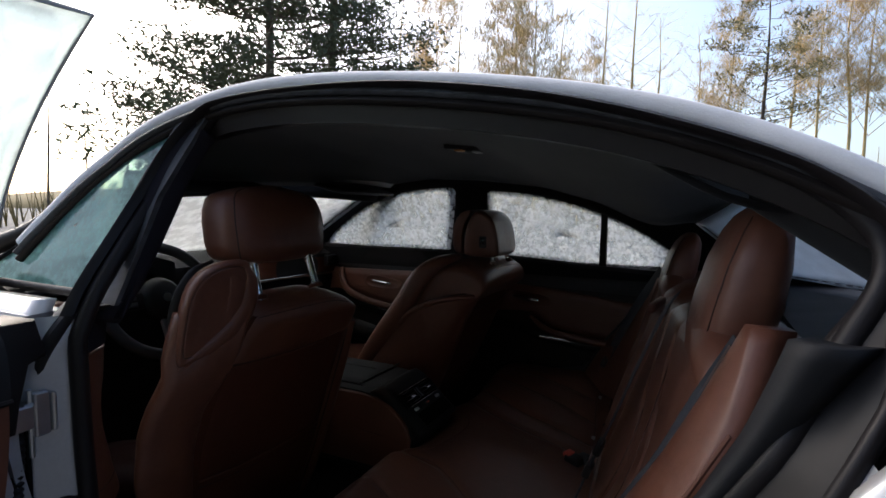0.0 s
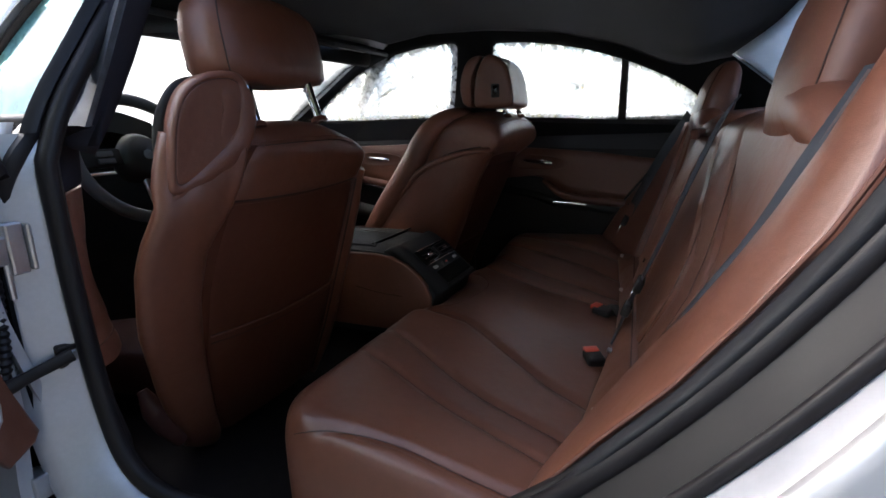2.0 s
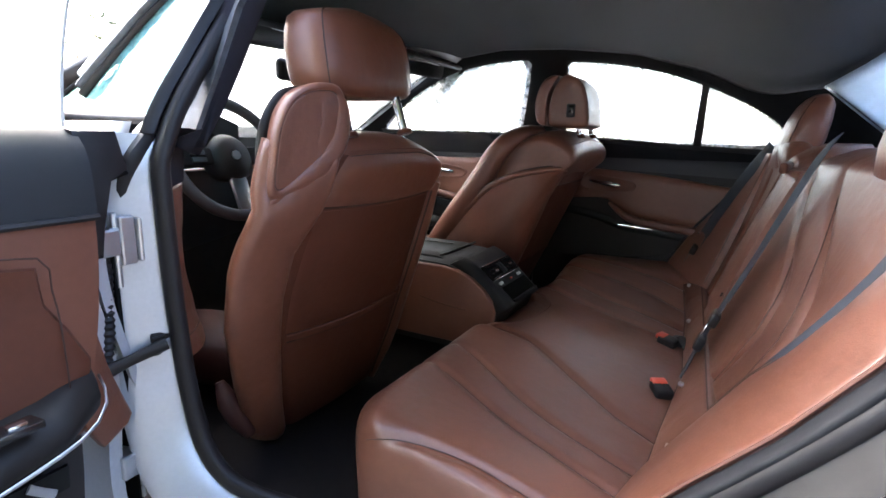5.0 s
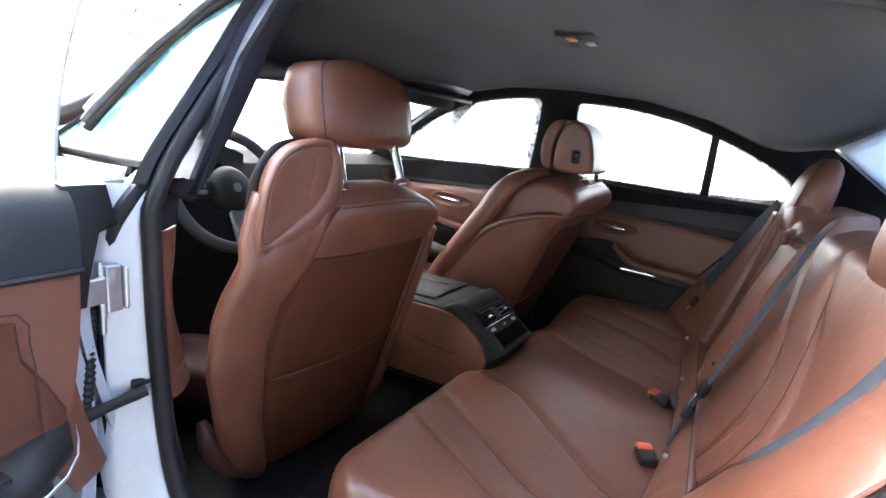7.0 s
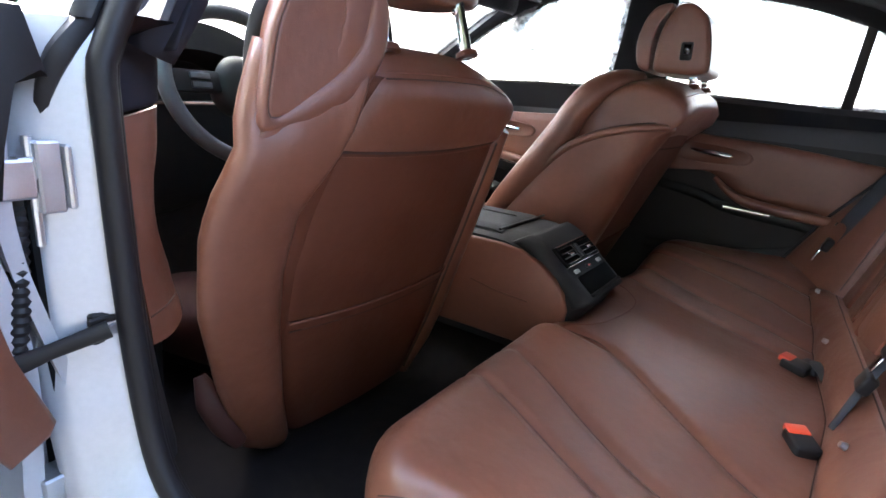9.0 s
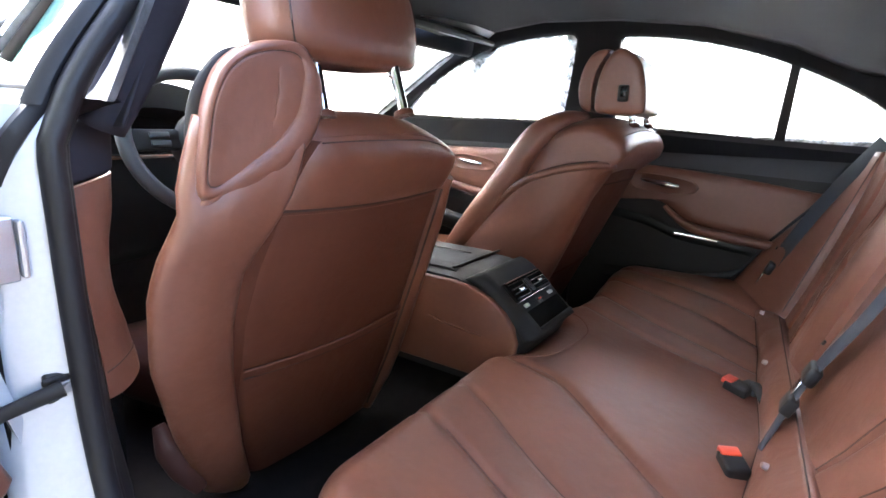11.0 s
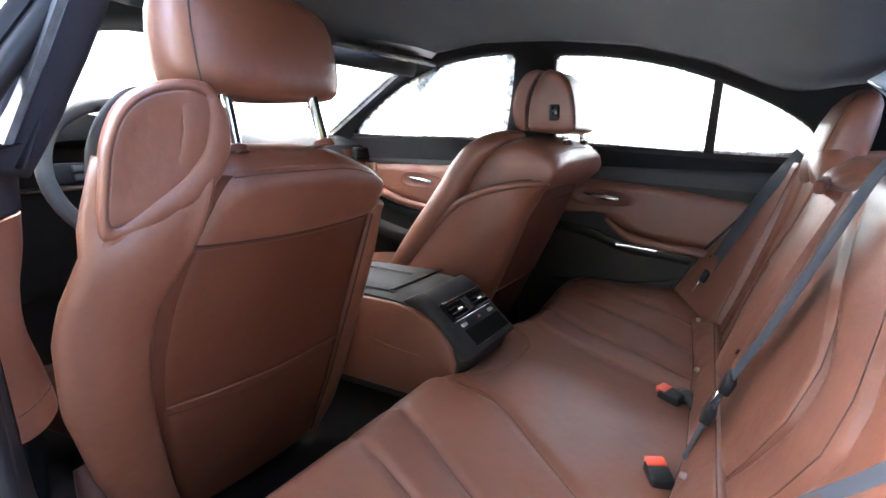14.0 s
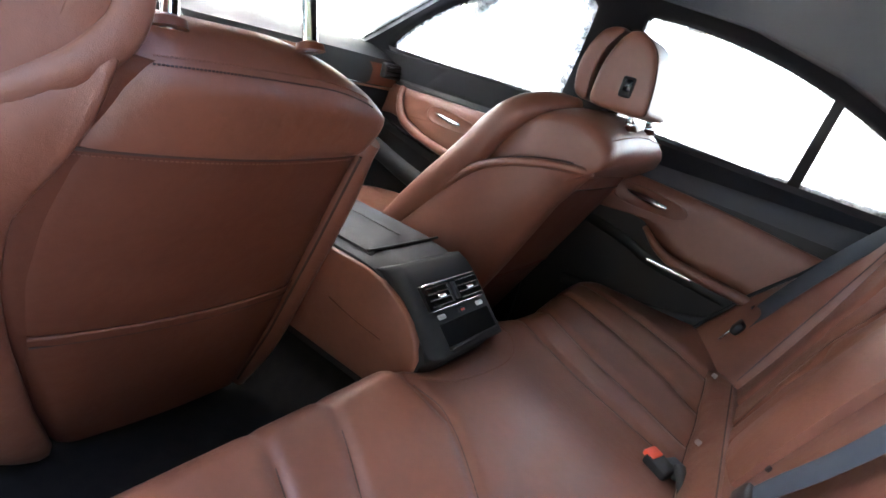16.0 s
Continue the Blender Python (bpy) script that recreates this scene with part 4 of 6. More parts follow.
            out.append((BX(y, z) + off + 0.010 * sag(u) - 0.030 * max(0, (u - 0.88) / 0.12) ** 2, y, z))
        return out
    part("pocket_hem", tube(line(hem, 0.0030), 0.0010, 0.0018, 6), THREAD, st, "stitched hem of the pocket")
    part("pocket_hem", tube(line(lambda u: hem(u) - 0.014, 0.0020), 0.0008, 0.0012, 6), SEAM, st)
    part("panel_seam", tube(line(yoke, 0.0004), 0.0011, 0.0018, 6), SEAM, st)
    part("stitch_line", stitches(line(lambda u: yoke(u) - 0.005, 0.0006), 70, 0.0008), THREAD, st)
    for dz in (0.001, 0.007):
        pts = []
        for u in np.linspace(0.05, 0.86, 50):
            z = 0.922 + dz - 0.010 * (1 - u) ** 3 - 0.048 * (1 - math.sqrt(max(0.0, 1 - max(0, (u - 0.6) / 0.4) ** 2)))
            v = (z - yoke(u)) / (0.948 - 0.050 * (1 - math.sqrt(max(0.0, 1 - max(0, (u - 0.6) / 0.4) ** 2))) - yoke(u))
            k = max(0, (v - 0.45) / 0.55)
            a, b = tab(joint, z) + 0.004, tab([(0.85, -0.252), (0.88, -0.246), (0.90, -0.250), (0.92, -0.268), (0.95, -0.315)], z)
            y = a + (b - a) * u
            pts.append((BX(y, z) + 0.0065 + 0.010 * sag(u) - 0.060 * k ** 2.6, y, z))
        part("stitch_line", stitches(pts, 75, 0.0009), THREAD if dz > 0.004 else SEAM, st)

    # outer shell: from the dark joint over a full curve and forward out of sight
    rings = []
    for z in np.concatenate([[0.375, 0.385, 0.40], np.linspace(0.43, 0.93, 22)]):
        a, b = tab(joint, z), tab(outer, z)
        w = min(1, max(0, (z - 0.76) / 0.13))
        w = w * w * (3 - 2 * w)
        shrink = {0.375: 0.35, 0.385: 0.75}.get(round(float(z), 3), 1.0)
        def SX(y):
            s = (z - 0.848) - (y + 0.655) * 0.82
            k = min(1, max(0, (s + 0.012) / 0.026))
            return BX(y, z) * (1 - w) + (WX(y, z) + 0.006 - 0.022 * k * k * (3 - 2 * k)) * w
        m = (a + b) / 2
        face = [(SX(a + (b - a) * f) + 0.020 * (1 - w) * math.sin(math.pi * f) ** 0.7, a + (b - a) * f) for f in (0.2, 0.36, 0.52, 0.68, 0.84)]
        key = [(SX(a) - 0.018, a - 0.001), (SX(a) + 0.002, a - 0.006)] + face + [(SX(b) + 0.004, b - 0.001 * (1 - w) + 0.004), (SX(b) - 0.016, b + 0.004), (SX(b) - 0.045, b + 0.030), (SX(b) - 0.07, b + 0.075), (SX(a) - 0.06, a - 0.01)]
        cx, cy = SX(m), m
        rings.append([(cx + (x - cx) * shrink, cy + (y - cy) * shrink, z) for x, y in spline(key, 72, True)])
    part("side_shell", skin(rings), LEATHER, st, "smooth brown leather side shell", 180)

    # shoulder wing: rim plate with a recessed inset
    nrm = Vector((0.95, -0.305, -0.09)).normalized()
    wing = lambda a, b, h: Vector((WX(a, b), a, b)) + nrm * h
    outline = spline([(-0.655, 0.857), (-0.655, 0.911), (-0.652, 0.947), (-0.642, 0.978), (-0.626, 0.997), (-0.602, 1.009), (-0.573, 1.013), (-0.558, 1.006), (-0.549, 0.985), (-0.545, 0.957), (-0.551, 0.930), (-0.572, 0.904), (-0.607, 0.876), (-0.638, 0.856)], 84, True)
    mid = np.array([-0.612, 0.948])
    rr = []
    for k, h in ((0.72, -0.045), (0.90, -0.030), (0.985, -0.014), (1.0, -0.007), (0.993, -0.002), (0.97, 0.002), (0.93, 0.003), (0.88, 0.002), (0.862, 0.0005), (0.852, -0.0012), (0.84, 0.0004), (0.80, 0.001), (0.6, -0.001), (0.3, -0.002), (0.02, -0.002)):
        rr.append([wing(*(mid + (q - mid) * k), h) for q in outline])
    wp = part("shoulder_wing", skin(rr), LEATHER, st, "raised brown leather shoulder wing with inset", 180)
    seam = [wing(*(mid + (q - mid) * 0.852), -0.0006) for q in outline if q[0] < -0.62 or q[1] > 0.985]
    first = max(range(len(seam)), key=lambda n: (seam[n] - seam[n - 1]).length)
    seam = seam[first:] + seam[:first]
    part("inset_seam", tube(seam, 0.0010, None, 5), SEAM, wp)
    # rolled crest where the shell passes into the wing, and the soft fold beside it
    part("wing_crest", tube(spline([wing(-0.654, 0.846, -0.004), wing(-0.640, 0.857, -0.002), wing(-0.608, 0.878, -0.001), wing(-0.576, 0.903, 0.0), wing(-0.557, 0.930, 0.0), wing(-0.552, 0.957, 0.0), wing(-0.555, 0.985, 0.0), wing(-0.566, 1.003, -0.002)], 40), [0.003, 0.009, 0.012, 0.014, 0.015, 0.014, 0.011, 0.004], [0.003, 0.005, 0.007, 0.008, 0.008, 0.007, 0.006, 0.003], 14, up=nrm), LEATHER, wp, "", 180)
    part("inset_fold", tube(spline([wing(-0.590, 1.000, -0.002), wing(-0.574, 0.970, -0.001), wing(-0.576, 0.945, -0.001), wing(-0.590, 0.922, -0.002)], 24), [0.002, 0.015, 0.016, 0.002], [0.0003, 0.0024, 0.0024, 0.0003], 12, up=nrm), LEATHER, wp, "", 180)

    # black strip with the seat switches before the wing
    part("switch_strip", tube(spline([(-0.086, -0.614, 0.82), (-0.070, -0.624, 0.88), (-0.063, -0.627, 0.915), (-0.060, -0.620, 0.955), (-0.060, -0.596, 0.986), (-0.066, -0.555, 1.000)], 24), [0.004, 0.008, 0.009, 0.008, 0.007, 0.003], [0.006, 0.010, 0.011, 0.011, 0.008, 0.003], 12), BLACK, st, "black strip with seat switches")
    for z in (0.882, 0.898):
        part("switch_mark", block((-0.058, -0.636, z), (0.007, 0.004, 0.008), 0.001, 1, Matrix.Rotation(radians(-40), 4, "Z")), WHITE, st, "white switch symbol")

    # roll down the inner edge
    roll_pts = [(BX(tab(inner, z), z) - 0.012, tab(inner, z) + 0.004, z) for z in np.linspace(0.405, 0.865, 30)]
    part("inner_edge", tube(roll_pts, [0.010, 0.019, 0.018, 0.017, 0.016, 0.015, 0.010], [0.012, 0.022, 0.021, 0.02, 0.02, 0.019, 0.012], 12, up=(1, 0, 0)), LEATHER, st, "brown leather edge roll", 60)
    part("edge_groove", tube([(BX(tab(inner, z), z) - 0.002, tab(inner, z) - 0.013, z) for z in np.linspace(0.42, 0.845, 30)], 0.002, None, 6), SEAM, st)
    bol = spline([(-0.27, -0.19, 0.52), (-0.19, -0.215, 0.68), (-0.12, -0.245, 0.80), (-0.075, -0.275, 0.875), (-0.05, -0.33, 0.905)], 24)
    part("inner_bolster", tube(bol, [0.02, 0.028, 0.030, 0.026, 0.008], [0.03, 0.04, 0.042, 0.034, 0.008], 12, up=(1, 0, 0)), LEATHER, st, "rounded brown leather bolster", 180)

    # head restraint on two chrome posts
    drafted()
    front_head(st, -0.405, 0.150, -0.450, 0.166, 1.028, 1.212)
    for foot, tip in (((-0.342, -0.545, 0.945), (-0.372, -0.540, 1.055)), ((-0.318, -0.378, 0.955), (-0.350, -0.378, 1.055))):
        d = Vector(tip) - Vector(foot)
        po = part("post", tube([foot, Vector(foot) + d * 0.8, tip], 0.0098, None, 14), CHROME, st, "chrome post")
        part("collar", tube([Vector(foot) + d * 0.02, Vector(foot) + d * 0.10, Vector(foot) + d * 0.13], [0.019, 0.017, 0.010], None, 18), LEATHER_DARK, po, "brown collar ring")
        part("bracket", block(Vector(foot) + d * 0.80, (0.012, 0.022, 0.030), 0.003), CHROME, po, "chrome bracket")
    drafted(DRIVER)

    def seat_base(z, x0, x1, w):
        pts = []
        for k in range(28):
            q = 2 * math.pi * k / 28
            a, b = math.cos(q), math.sin(q)
            a, b = math.copysign(abs(a) ** 0.6, a), math.copysign(abs(b) ** 0.6, b)
            pts.append(((x0 + x1) / 2 + a * (x1 - x0) / 2, -0.225 + b * w, z))
        return pts
    part("seat_cushion", skin([seat_base(0.38, -0.72, -0.38, 0.09), seat_base(0.40, -0.76, -0.36, 0.105), seat_base(0.44, -0.78, -0.34, 0.11), seat_base(0.465, -0.77, -0.33, 0.10), seat_base(0.475, -0.70, -0.35, 0.08)]), SEAT_TRIM, st, "dark maroon seat cushion side", 180)
    part("side_cover", tube(spline([(-0.195, -0.520, 0.425), (-0.205, -0.535, 0.455), (-0.218, -0.548, 0.495), (-0.232, -0.552, 0.525)], 16), [0.010, 0.016, 0.017, 0.007], [0.010, 0.020, 0.022, 0.008], 12, up=(1, 0, 0)), SEAT_TRIM, st, "dark maroon cover at the seat's side")
    part("rail", block((-0.42, -0.58, 0.350), (0.5, 0.05, 0.03), 0.005), BLACK, st, "black floor rail")
    part("rail", block((-0.42, -0.25, 0.350), (0.5, 0.05, 0.03), 0.005), BLACK, st, "black floor rail")
    return st


DRIVER = ((0.911, -0.038, 0.036, -0.397), (0.408, 1.280, 0.067, 0.045), (-0.152, -0.013, 1.342, -0.319))
drafted(DRIVER)
driver_seat()
drafted()


def passenger_seat():
    """The far front seat: inner shell with a swept crest, dark back, shoulder with bolster roll, head restraint with a release plate on its inner side."""
    st = thing("front_seat", (-0.35, 0.43, 0.22), "brown leather passenger seat with small black plate on headrest", "car seat", "front seats")
    PX = lambda z: -0.140 + 0.44 * (z - 0.85)
    crest = spline([(-0.560, 0.176, 0.540), (-0.490, 0.168, 0.632), (-0.410, 0.158, 0.728), (-0.345, 0.152, 0.793), (-0.275, 0.152, 0.829), (-0.200, 0.158, 0.851), (-0.128, 0.180, 0.861), (-0.108, 0.206, 0.856)], 49)
    foot = spline([(-0.640, 0.225, 0.400), (-0.520, 0.228, 0.360), (-0.400, 0.240, 0.330), (-0.335, 0.262, 0.320)], 49)

    # back between the inner shell and the far side
    def back_panel(u, v):
        z = 0.33 + 0.55 * v
        a = tab([(0.33, 0.262), (0.55, 0.272), (0.70, 0.262), (0.80, 0.240), (0.88, 0.225)], z) - 0.012
        b = tab([(0.33, 0.60), (0.60, 0.645), (0.75, 0.655), (0.88, 0.630)], z)
        y = a + (b - a) * u
        return (PX(z) + 0.006 * math.sin(math.pi * u) - 0.025 * max(0, (u - 0.85) / 0.15) ** 2 - 0.010 * max(0, (0.06 - u) / 0.06), y, z)
    # this back too has shade in its leather colour
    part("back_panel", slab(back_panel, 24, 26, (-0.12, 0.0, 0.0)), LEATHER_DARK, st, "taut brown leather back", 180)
    part("pocket_hem", tube([Vector(back_panel(u, 0.36 + 0.02 * u)) + Vector((0.003, 0, 0)) for u in np.linspace(0.04, 0.97, 24)], 0.0016, 0.0024, 6), THREAD, st, "stitched hem of the pocket")
    part("panel_seam", tube([Vector(back_panel(u, 0.86)) + Vector((0.002, 0, 0)) for u in np.linspace(0.04, 0.97, 24)], 0.0014, 0.002, 6), SEAM, st)

    # inner shell under the crest, wrapping round to the back
    def shell(u, v):
        k = u * 48
        i = min(47, int(k))
        p = Vector(crest[i]).lerp(Vector(crest[i + 1]), k - i).lerp(Vector(foot[i]).lerp(Vector(foot[i + 1]), k - i), v)
        w = step(0.72, 1.0, u)
        p.y += -0.026 * math.sin(math.pi * min(1, 1.1 * v)) * (1 - w) + 0.030 * w * math.sin(math.pi * min(1.0, v + 0.1))
        p.x += (PX(p.z) + 0.010 - p.x) * w * min(1, 6 * v)
        return p
    part("inner_shell", slab(shell, 48, 26, (-0.02, 0.03, -0.004)), LEATHER, st, "smooth brown leather inner shell", 60)
    part("shell_crest", tube([Vector(p) + Vector((-0.002, 0.004, 0.0)) for p in crest[3:]], [0.007, 0.009, 0.011, 0.010, 0.008], None, 10), LEATHER, st, "rolled crest of the inner shell", 180)
    part("crest_seam", tube([Vector(p) + Vector((-0.004, 0.016, 0.008)) for p in crest[5:45]], 0.0045, None, 6), SEAM, st)

    # shoulder, lofted across the seat
    C = np.array([(-0.52, 0.60), (-0.44, 0.71), (-0.385, 0.785), (-0.352, 0.845), (-0.318, 0.900), (-0.270, 0.942), (-0.205, 0.965), (-0.150, 0.960), (-0.108, 0.942), (-0.080, 0.915), (-0.084, 0.882), (-0.120, 0.850), (-0.20, 0.78), (-0.30, 0.66), (-0.42, 0.56)])
    mid = np.array([-0.20, 0.84])
    rings = []
    for y, k, dz in ((0.188, 0.86, -0.010), (0.194, 0.94, -0.006), (0.205, 0.975, -0.002), (0.23, 0.99, 0.004), (0.30, 1.0, 0.012), (0.43, 1.0, 0.015), (0.56, 1.0, 0.012), (0.62, 0.97, 0.002), (0.65, 0.90, -0.006), (0.668, 0.76, -0.012)):
        rings.append([(q[0], y, q[1] + dz * min(1, max(0, (q[1] - 0.8) / 0.1))) for q in (mid + (c - mid) * k for c in spline(C, 54, True))])
    part("shoulder_pad", skin(rings), LEATHER, st, "rounded brown leather shoulder", 180)
    part("stitch_line", stitches([(-0.094, 0.215, 0.934), (-0.090, 0.32, 0.946), (-0.088, 0.43, 0.949), (-0.092, 0.60, 0.938)], 60, 0.0012), THREAD, st)
    roll = spline([(-0.585, 0.190, 0.55), (-0.500, 0.182, 0.66), (-0.425, 0.176, 0.755), (-0.372, 0.174, 0.83), (-0.342, 0.178, 0.885), (-0.305, 0.196, 0.935), (-0.262, 0.250, 0.965), (-0.240, 0.33, 0.975)], 44)
    part("inner_bolster", tube(roll, [0.024, 0.030, 0.034, 0.034, 0.033, 0.030, 0.018], [0.028, 0.036, 0.040, 0.040, 0.036, 0.032, 0.02], 18, up=(1, 0, 0)), LEATHER, st, "rounded brown leather bolster", 180)
    part("bolster_seam", tube([Vector(p) + Vector((0.033, -0.004, 0.003)) for p in roll[8:36]], 0.0032, None, 6), SEAM, st)

    # head restraint: rear pad, front cushion, release plate on the inner side
    def loft(prof, y0, y1, tuck):
        o = spline(prof, 60, True)
        c = o.mean(axis=0)
        rows = []
        for y, k in ((y0 - 0.003, 0.02), (y0 - 0.003, 0.45), (y0 - 0.002, 0.80), (y0, 0.92), (y0 + 0.004, 0.97), (y0 + 0.012, 0.995), (y0 + 0.03, 1.0), ((y0 + y1) / 2, 1.015), (y1 - 0.06, 1.0), (y1 - 0.03, 0.98), (y1 - 0.01, 0.93), (y1, 0.84), (y1 + 0.003, 0.4), (y1 + 0.003, 0.02)):
            d = tuck * max(0.0, (y - 0.43) / 0.13) ** 2
            rows.append([(c[0] + (q[0] - c[0]) * k - d, y, c[1] + (q[1] - c[1]) * k) for q in o])
        return rows
    pad = [(-0.206, 1.000), (-0.206, 1.045), (-0.200, 1.085), (-0.187, 1.120), (-0.168, 1.146), (-0.146, 1.150), (-0.120, 1.138), (-0.096, 1.112), (-0.082, 1.065), (-0.076, 1.020), (-0.078, 0.994), (-0.105, 0.986), (-0.150, 0.987), (-0.192, 0.990)]
    rows = loft(pad, 0.294, 0.560, 0.022)
    head = part("head_restraint", skin(rows), LEATHER, st, "rounded brown leather head restraint", 180)
    o = spline(pad, 60, True)
    part("head_seam", tube([Vector((q[0] * 0.995 - 0.001, 0.2985, q[1])) for q in o if q[0] > -0.17 and q[1] > 0.99], 0.0012, None, 5), SEAM, head)
    front = [(-0.216, 0.998), (-0.217, 1.045), (-0.211, 1.087), (-0.198, 1.122), (-0.180, 1.148), (-0.200, 1.152), (-0.224, 1.142), (-0.243, 1.115), (-0.254, 1.079), (-0.256, 1.045), (-0.248, 1.008), (-0.232, 0.995)]
    part("head_cushion", skin(loft(front, 0.302, 0.555, 0.012)), LEATHER, head, "separate front cushion of the restraint", 180)
    plate = part("release_plate", block((-0.131, 0.2905, 1.040), (0.028, 0.010, 0.042), 0.005, 2), BLACK, head, "small black plate")
    part("plate_inset", block((-0.129, 0.2850, 1.043), (0.016, 0.003, 0.024), 0.001, 1), GLOSS, plate)
    for y in (0.350, 0.510):
        po = part("post", tube([(-0.112, y, 0.940), (-0.122, y, 1.0)], 0.0075, None, 12), CHROME, st, "chrome post")
        part("collar", tube([(-0.110, y, 0.955), (-0.112, y, 0.968)], [0.017, 0.011], None, 16), LEATHER_DARK, po, "brown collar ring")
        part("bracket", block((-0.114, y - 0.006, 0.982), (0.016, 0.020, 0.022), 0.003), CHROME, po, "chrome bracket")

    def seat_base(z, x0, x1, w):
        pts = []
        for k in range(32):
            q = 2 * math.pi * k / 32
            a, b = math.cos(q), math.sin(q)
            a, b = math.copysign(abs(a) ** 0.6, a), math.copysign(abs(b) ** 0.6, b)
            pts.append(((x0 + x1) / 2 + a * (x1 - x0) / 2, 0.435 + b * w, z))
        return pts
    part("seat_cushion", skin([seat_base(0.26, -0.98, -0.40, 0.19), seat_base(0.32, -1.02, -0.36, 0.235), seat_base(0.44, -1.04, -0.36, 0.250), seat_base(0.50, -1.02, -0.38, 0.235), seat_base(0.52, -0.94, -0.42, 0.17)]), LEATHER, st, "brown leather seat cushion", 180)
    part("rail", block((-0.66, 0.26, 0.245), (0.6, 0.05, 0.03), 0.005), BLACK, st, "black floor rail")
    part("rail", block((-0.66, 0.60, 0.245), (0.6, 0.05, 0.03), 0.005), BLACK, st, "black floor rail")
    return st


passenger_seat()

# ---- rear bench ----
G_NEAR = [[(-0.24, -0.16), (-0.163, -0.152), (-0.07, -0.155), (0.08, -0.25), (0.18, -0.312), (0.30, -0.355)], [(-0.24, -0.30), (-0.15, -0.335), (-0.05, -0.382), (0.08, -0.435), (0.30, -0.497)], [(-0.24, -0.43), (-0.12, -0.465), (0.07, -0.530), (0.225, -0.574), (0.30, -0.592)], [(-0.24, -0.78), (-0.16, -0.728), (-0.087, -0.698), (0.016, -0.680), (0.132, -0.685), (0.30, -0.69)]]
G_FAR = [[(-0.20, 0.635), (-0.12, 0.615), (0.03, 0.570), (0.15, 0.525), (0.30, 0.490)], [(-0.20, 0.520), (0.01, 0.482), (0.23, 0.412), (0.30, 0.40)], [(-0.20, 0.405), (0.01, 0.352), (0.24, 0.305), (0.30, 0.30)], [(-0.20, 0.305), (-0.09, 0.275), (0.05, 0.250), (0.30, 0.225)]]
GROOVES = [np.array(g) for g in G_NEAR + G_FAR]
bench = thing("rear_bench", (0.15, 0.0, 0.22), "brown leather rear bench with fluted seats", "rear seat")


def cushion_z(x, y):
    z = 0.440 - 0.19 * (x + 0.10)
    z -= 0.020 * math.exp(-((abs(y) - 0.42) / 0.15) ** 2) * step(-0.20, 0.05, x)
    z += 0.014 * math.exp(-(y / 0.14) ** 2)
    z += (0.066 + 0.22 * (min(x, 0.16) + 0.10)) * step(0.18, 0.62, y)
    for g in GROOVES:
        w = (y - np.interp(x, g[:, 0], g[:, 1])) / 0.011
        if abs(w) < 4:
            z -= 0.0085 * math.exp(-w * w) * min(1, max(0, (x + 0.22) / 0.05))
    z -= 0.06 * max(0, (abs(y) - 0.66) / 0.12) ** 2
    return z


def front_x(y):
    return -0.245 + 0.055 * step(0.15, 0.40, y) + 0.075 * max(0, (abs(y) - 0.62) / 0.13) ** 2 + 0.055 * math.exp(-((y - 0.01) / 0.150) ** 6)


def cushion(u, v):
    y = -0.765 + 1.505 * v
    front, r = front_x(y), 0.05
    e = max(0.0, (-0.715 - y) / 0.05, (y - 0.690) / 0.05) ** 2
    sink = lambda z: z * (1 - e) + 0.24 * e
    if u < 0.22:
        k = u / 0.22
        if k < 0.4:
            return (front + 0.012 * (1 - k / 0.4), y, 0.22 + (sink(cushion_z(front + r, y)) - r - 0.22) * (k / 0.4))
        w = (k - 0.4) / 0.6 * math.pi / 2
        return (front + r * (1 - math.cos(w)), y, sink(cushion_z(front + r, y)) - r * (1 - math.sin(w)))
    x = front + r + (0.40 - front - r) * (u - 0.22) / 0.78
    return (x, y, sink(cushion_z(x, y)))


part("cushion", slab(cushion, 64, 280, (0.01, 0, -0.02)), LEATHER, bench, "brown leather bench cushion with pressed flutes", 180)
pip = spline([(-0.178, -0.150), (-0.125, -0.085), (-0.100, 0.02), (-0.108, 0.13), (-0.150, 0.195), (-0.185, 0.20)], 40)
part("cutout_seam", tube([(p[0], p[1], cushion_z(p[0], p[1]) + 0.0004) for p in pip], 0.0016, None, 5), THREAD, bench)
for g in GROOVES:
    part("flute_seam", tube([(x, y, cushion_z(x, y) + 0.0010) for x, y in spline(g, 40) if -0.17 < x < 0.272], 0.0010, None, 5), SEAM, bench)


def back_pt(y, z, off=0.0):
    return (0.325 - 0.07 * y + (0.37 - 0.10 * y) * (z - 0.44) - off, y, z)


FLUTES = [[(0.44, -0.235), (0.52, -0.275), (0.605, -0.300), (0.68, -0.285), (0.724, -0.245), (0.78, -0.16), (0.85, -0.07), (0.92, -0.02)], [(0.44, -0.335), (0.563, -0.410), (0.64, -0.430), (0.70, -0.405), (0.78, -0.335), (0.86, -0.25), (0.92, -0.20)],
          [(0.46, 0.205), (0.60, 0.235), (0.75, 0.225), (0.92, 0.205)], [(0.46, 0.30), (0.58, 0.345), (0.70, 0.350), (0.80, 0.315), (0.90, 0.285)], [(0.46, 0.42), (0.58, 0.46), (0.70, 0.47), (0.82, 0.44)], [(0.46, 0.52), (0.70, 0.555), (0.88, 0.57)]]


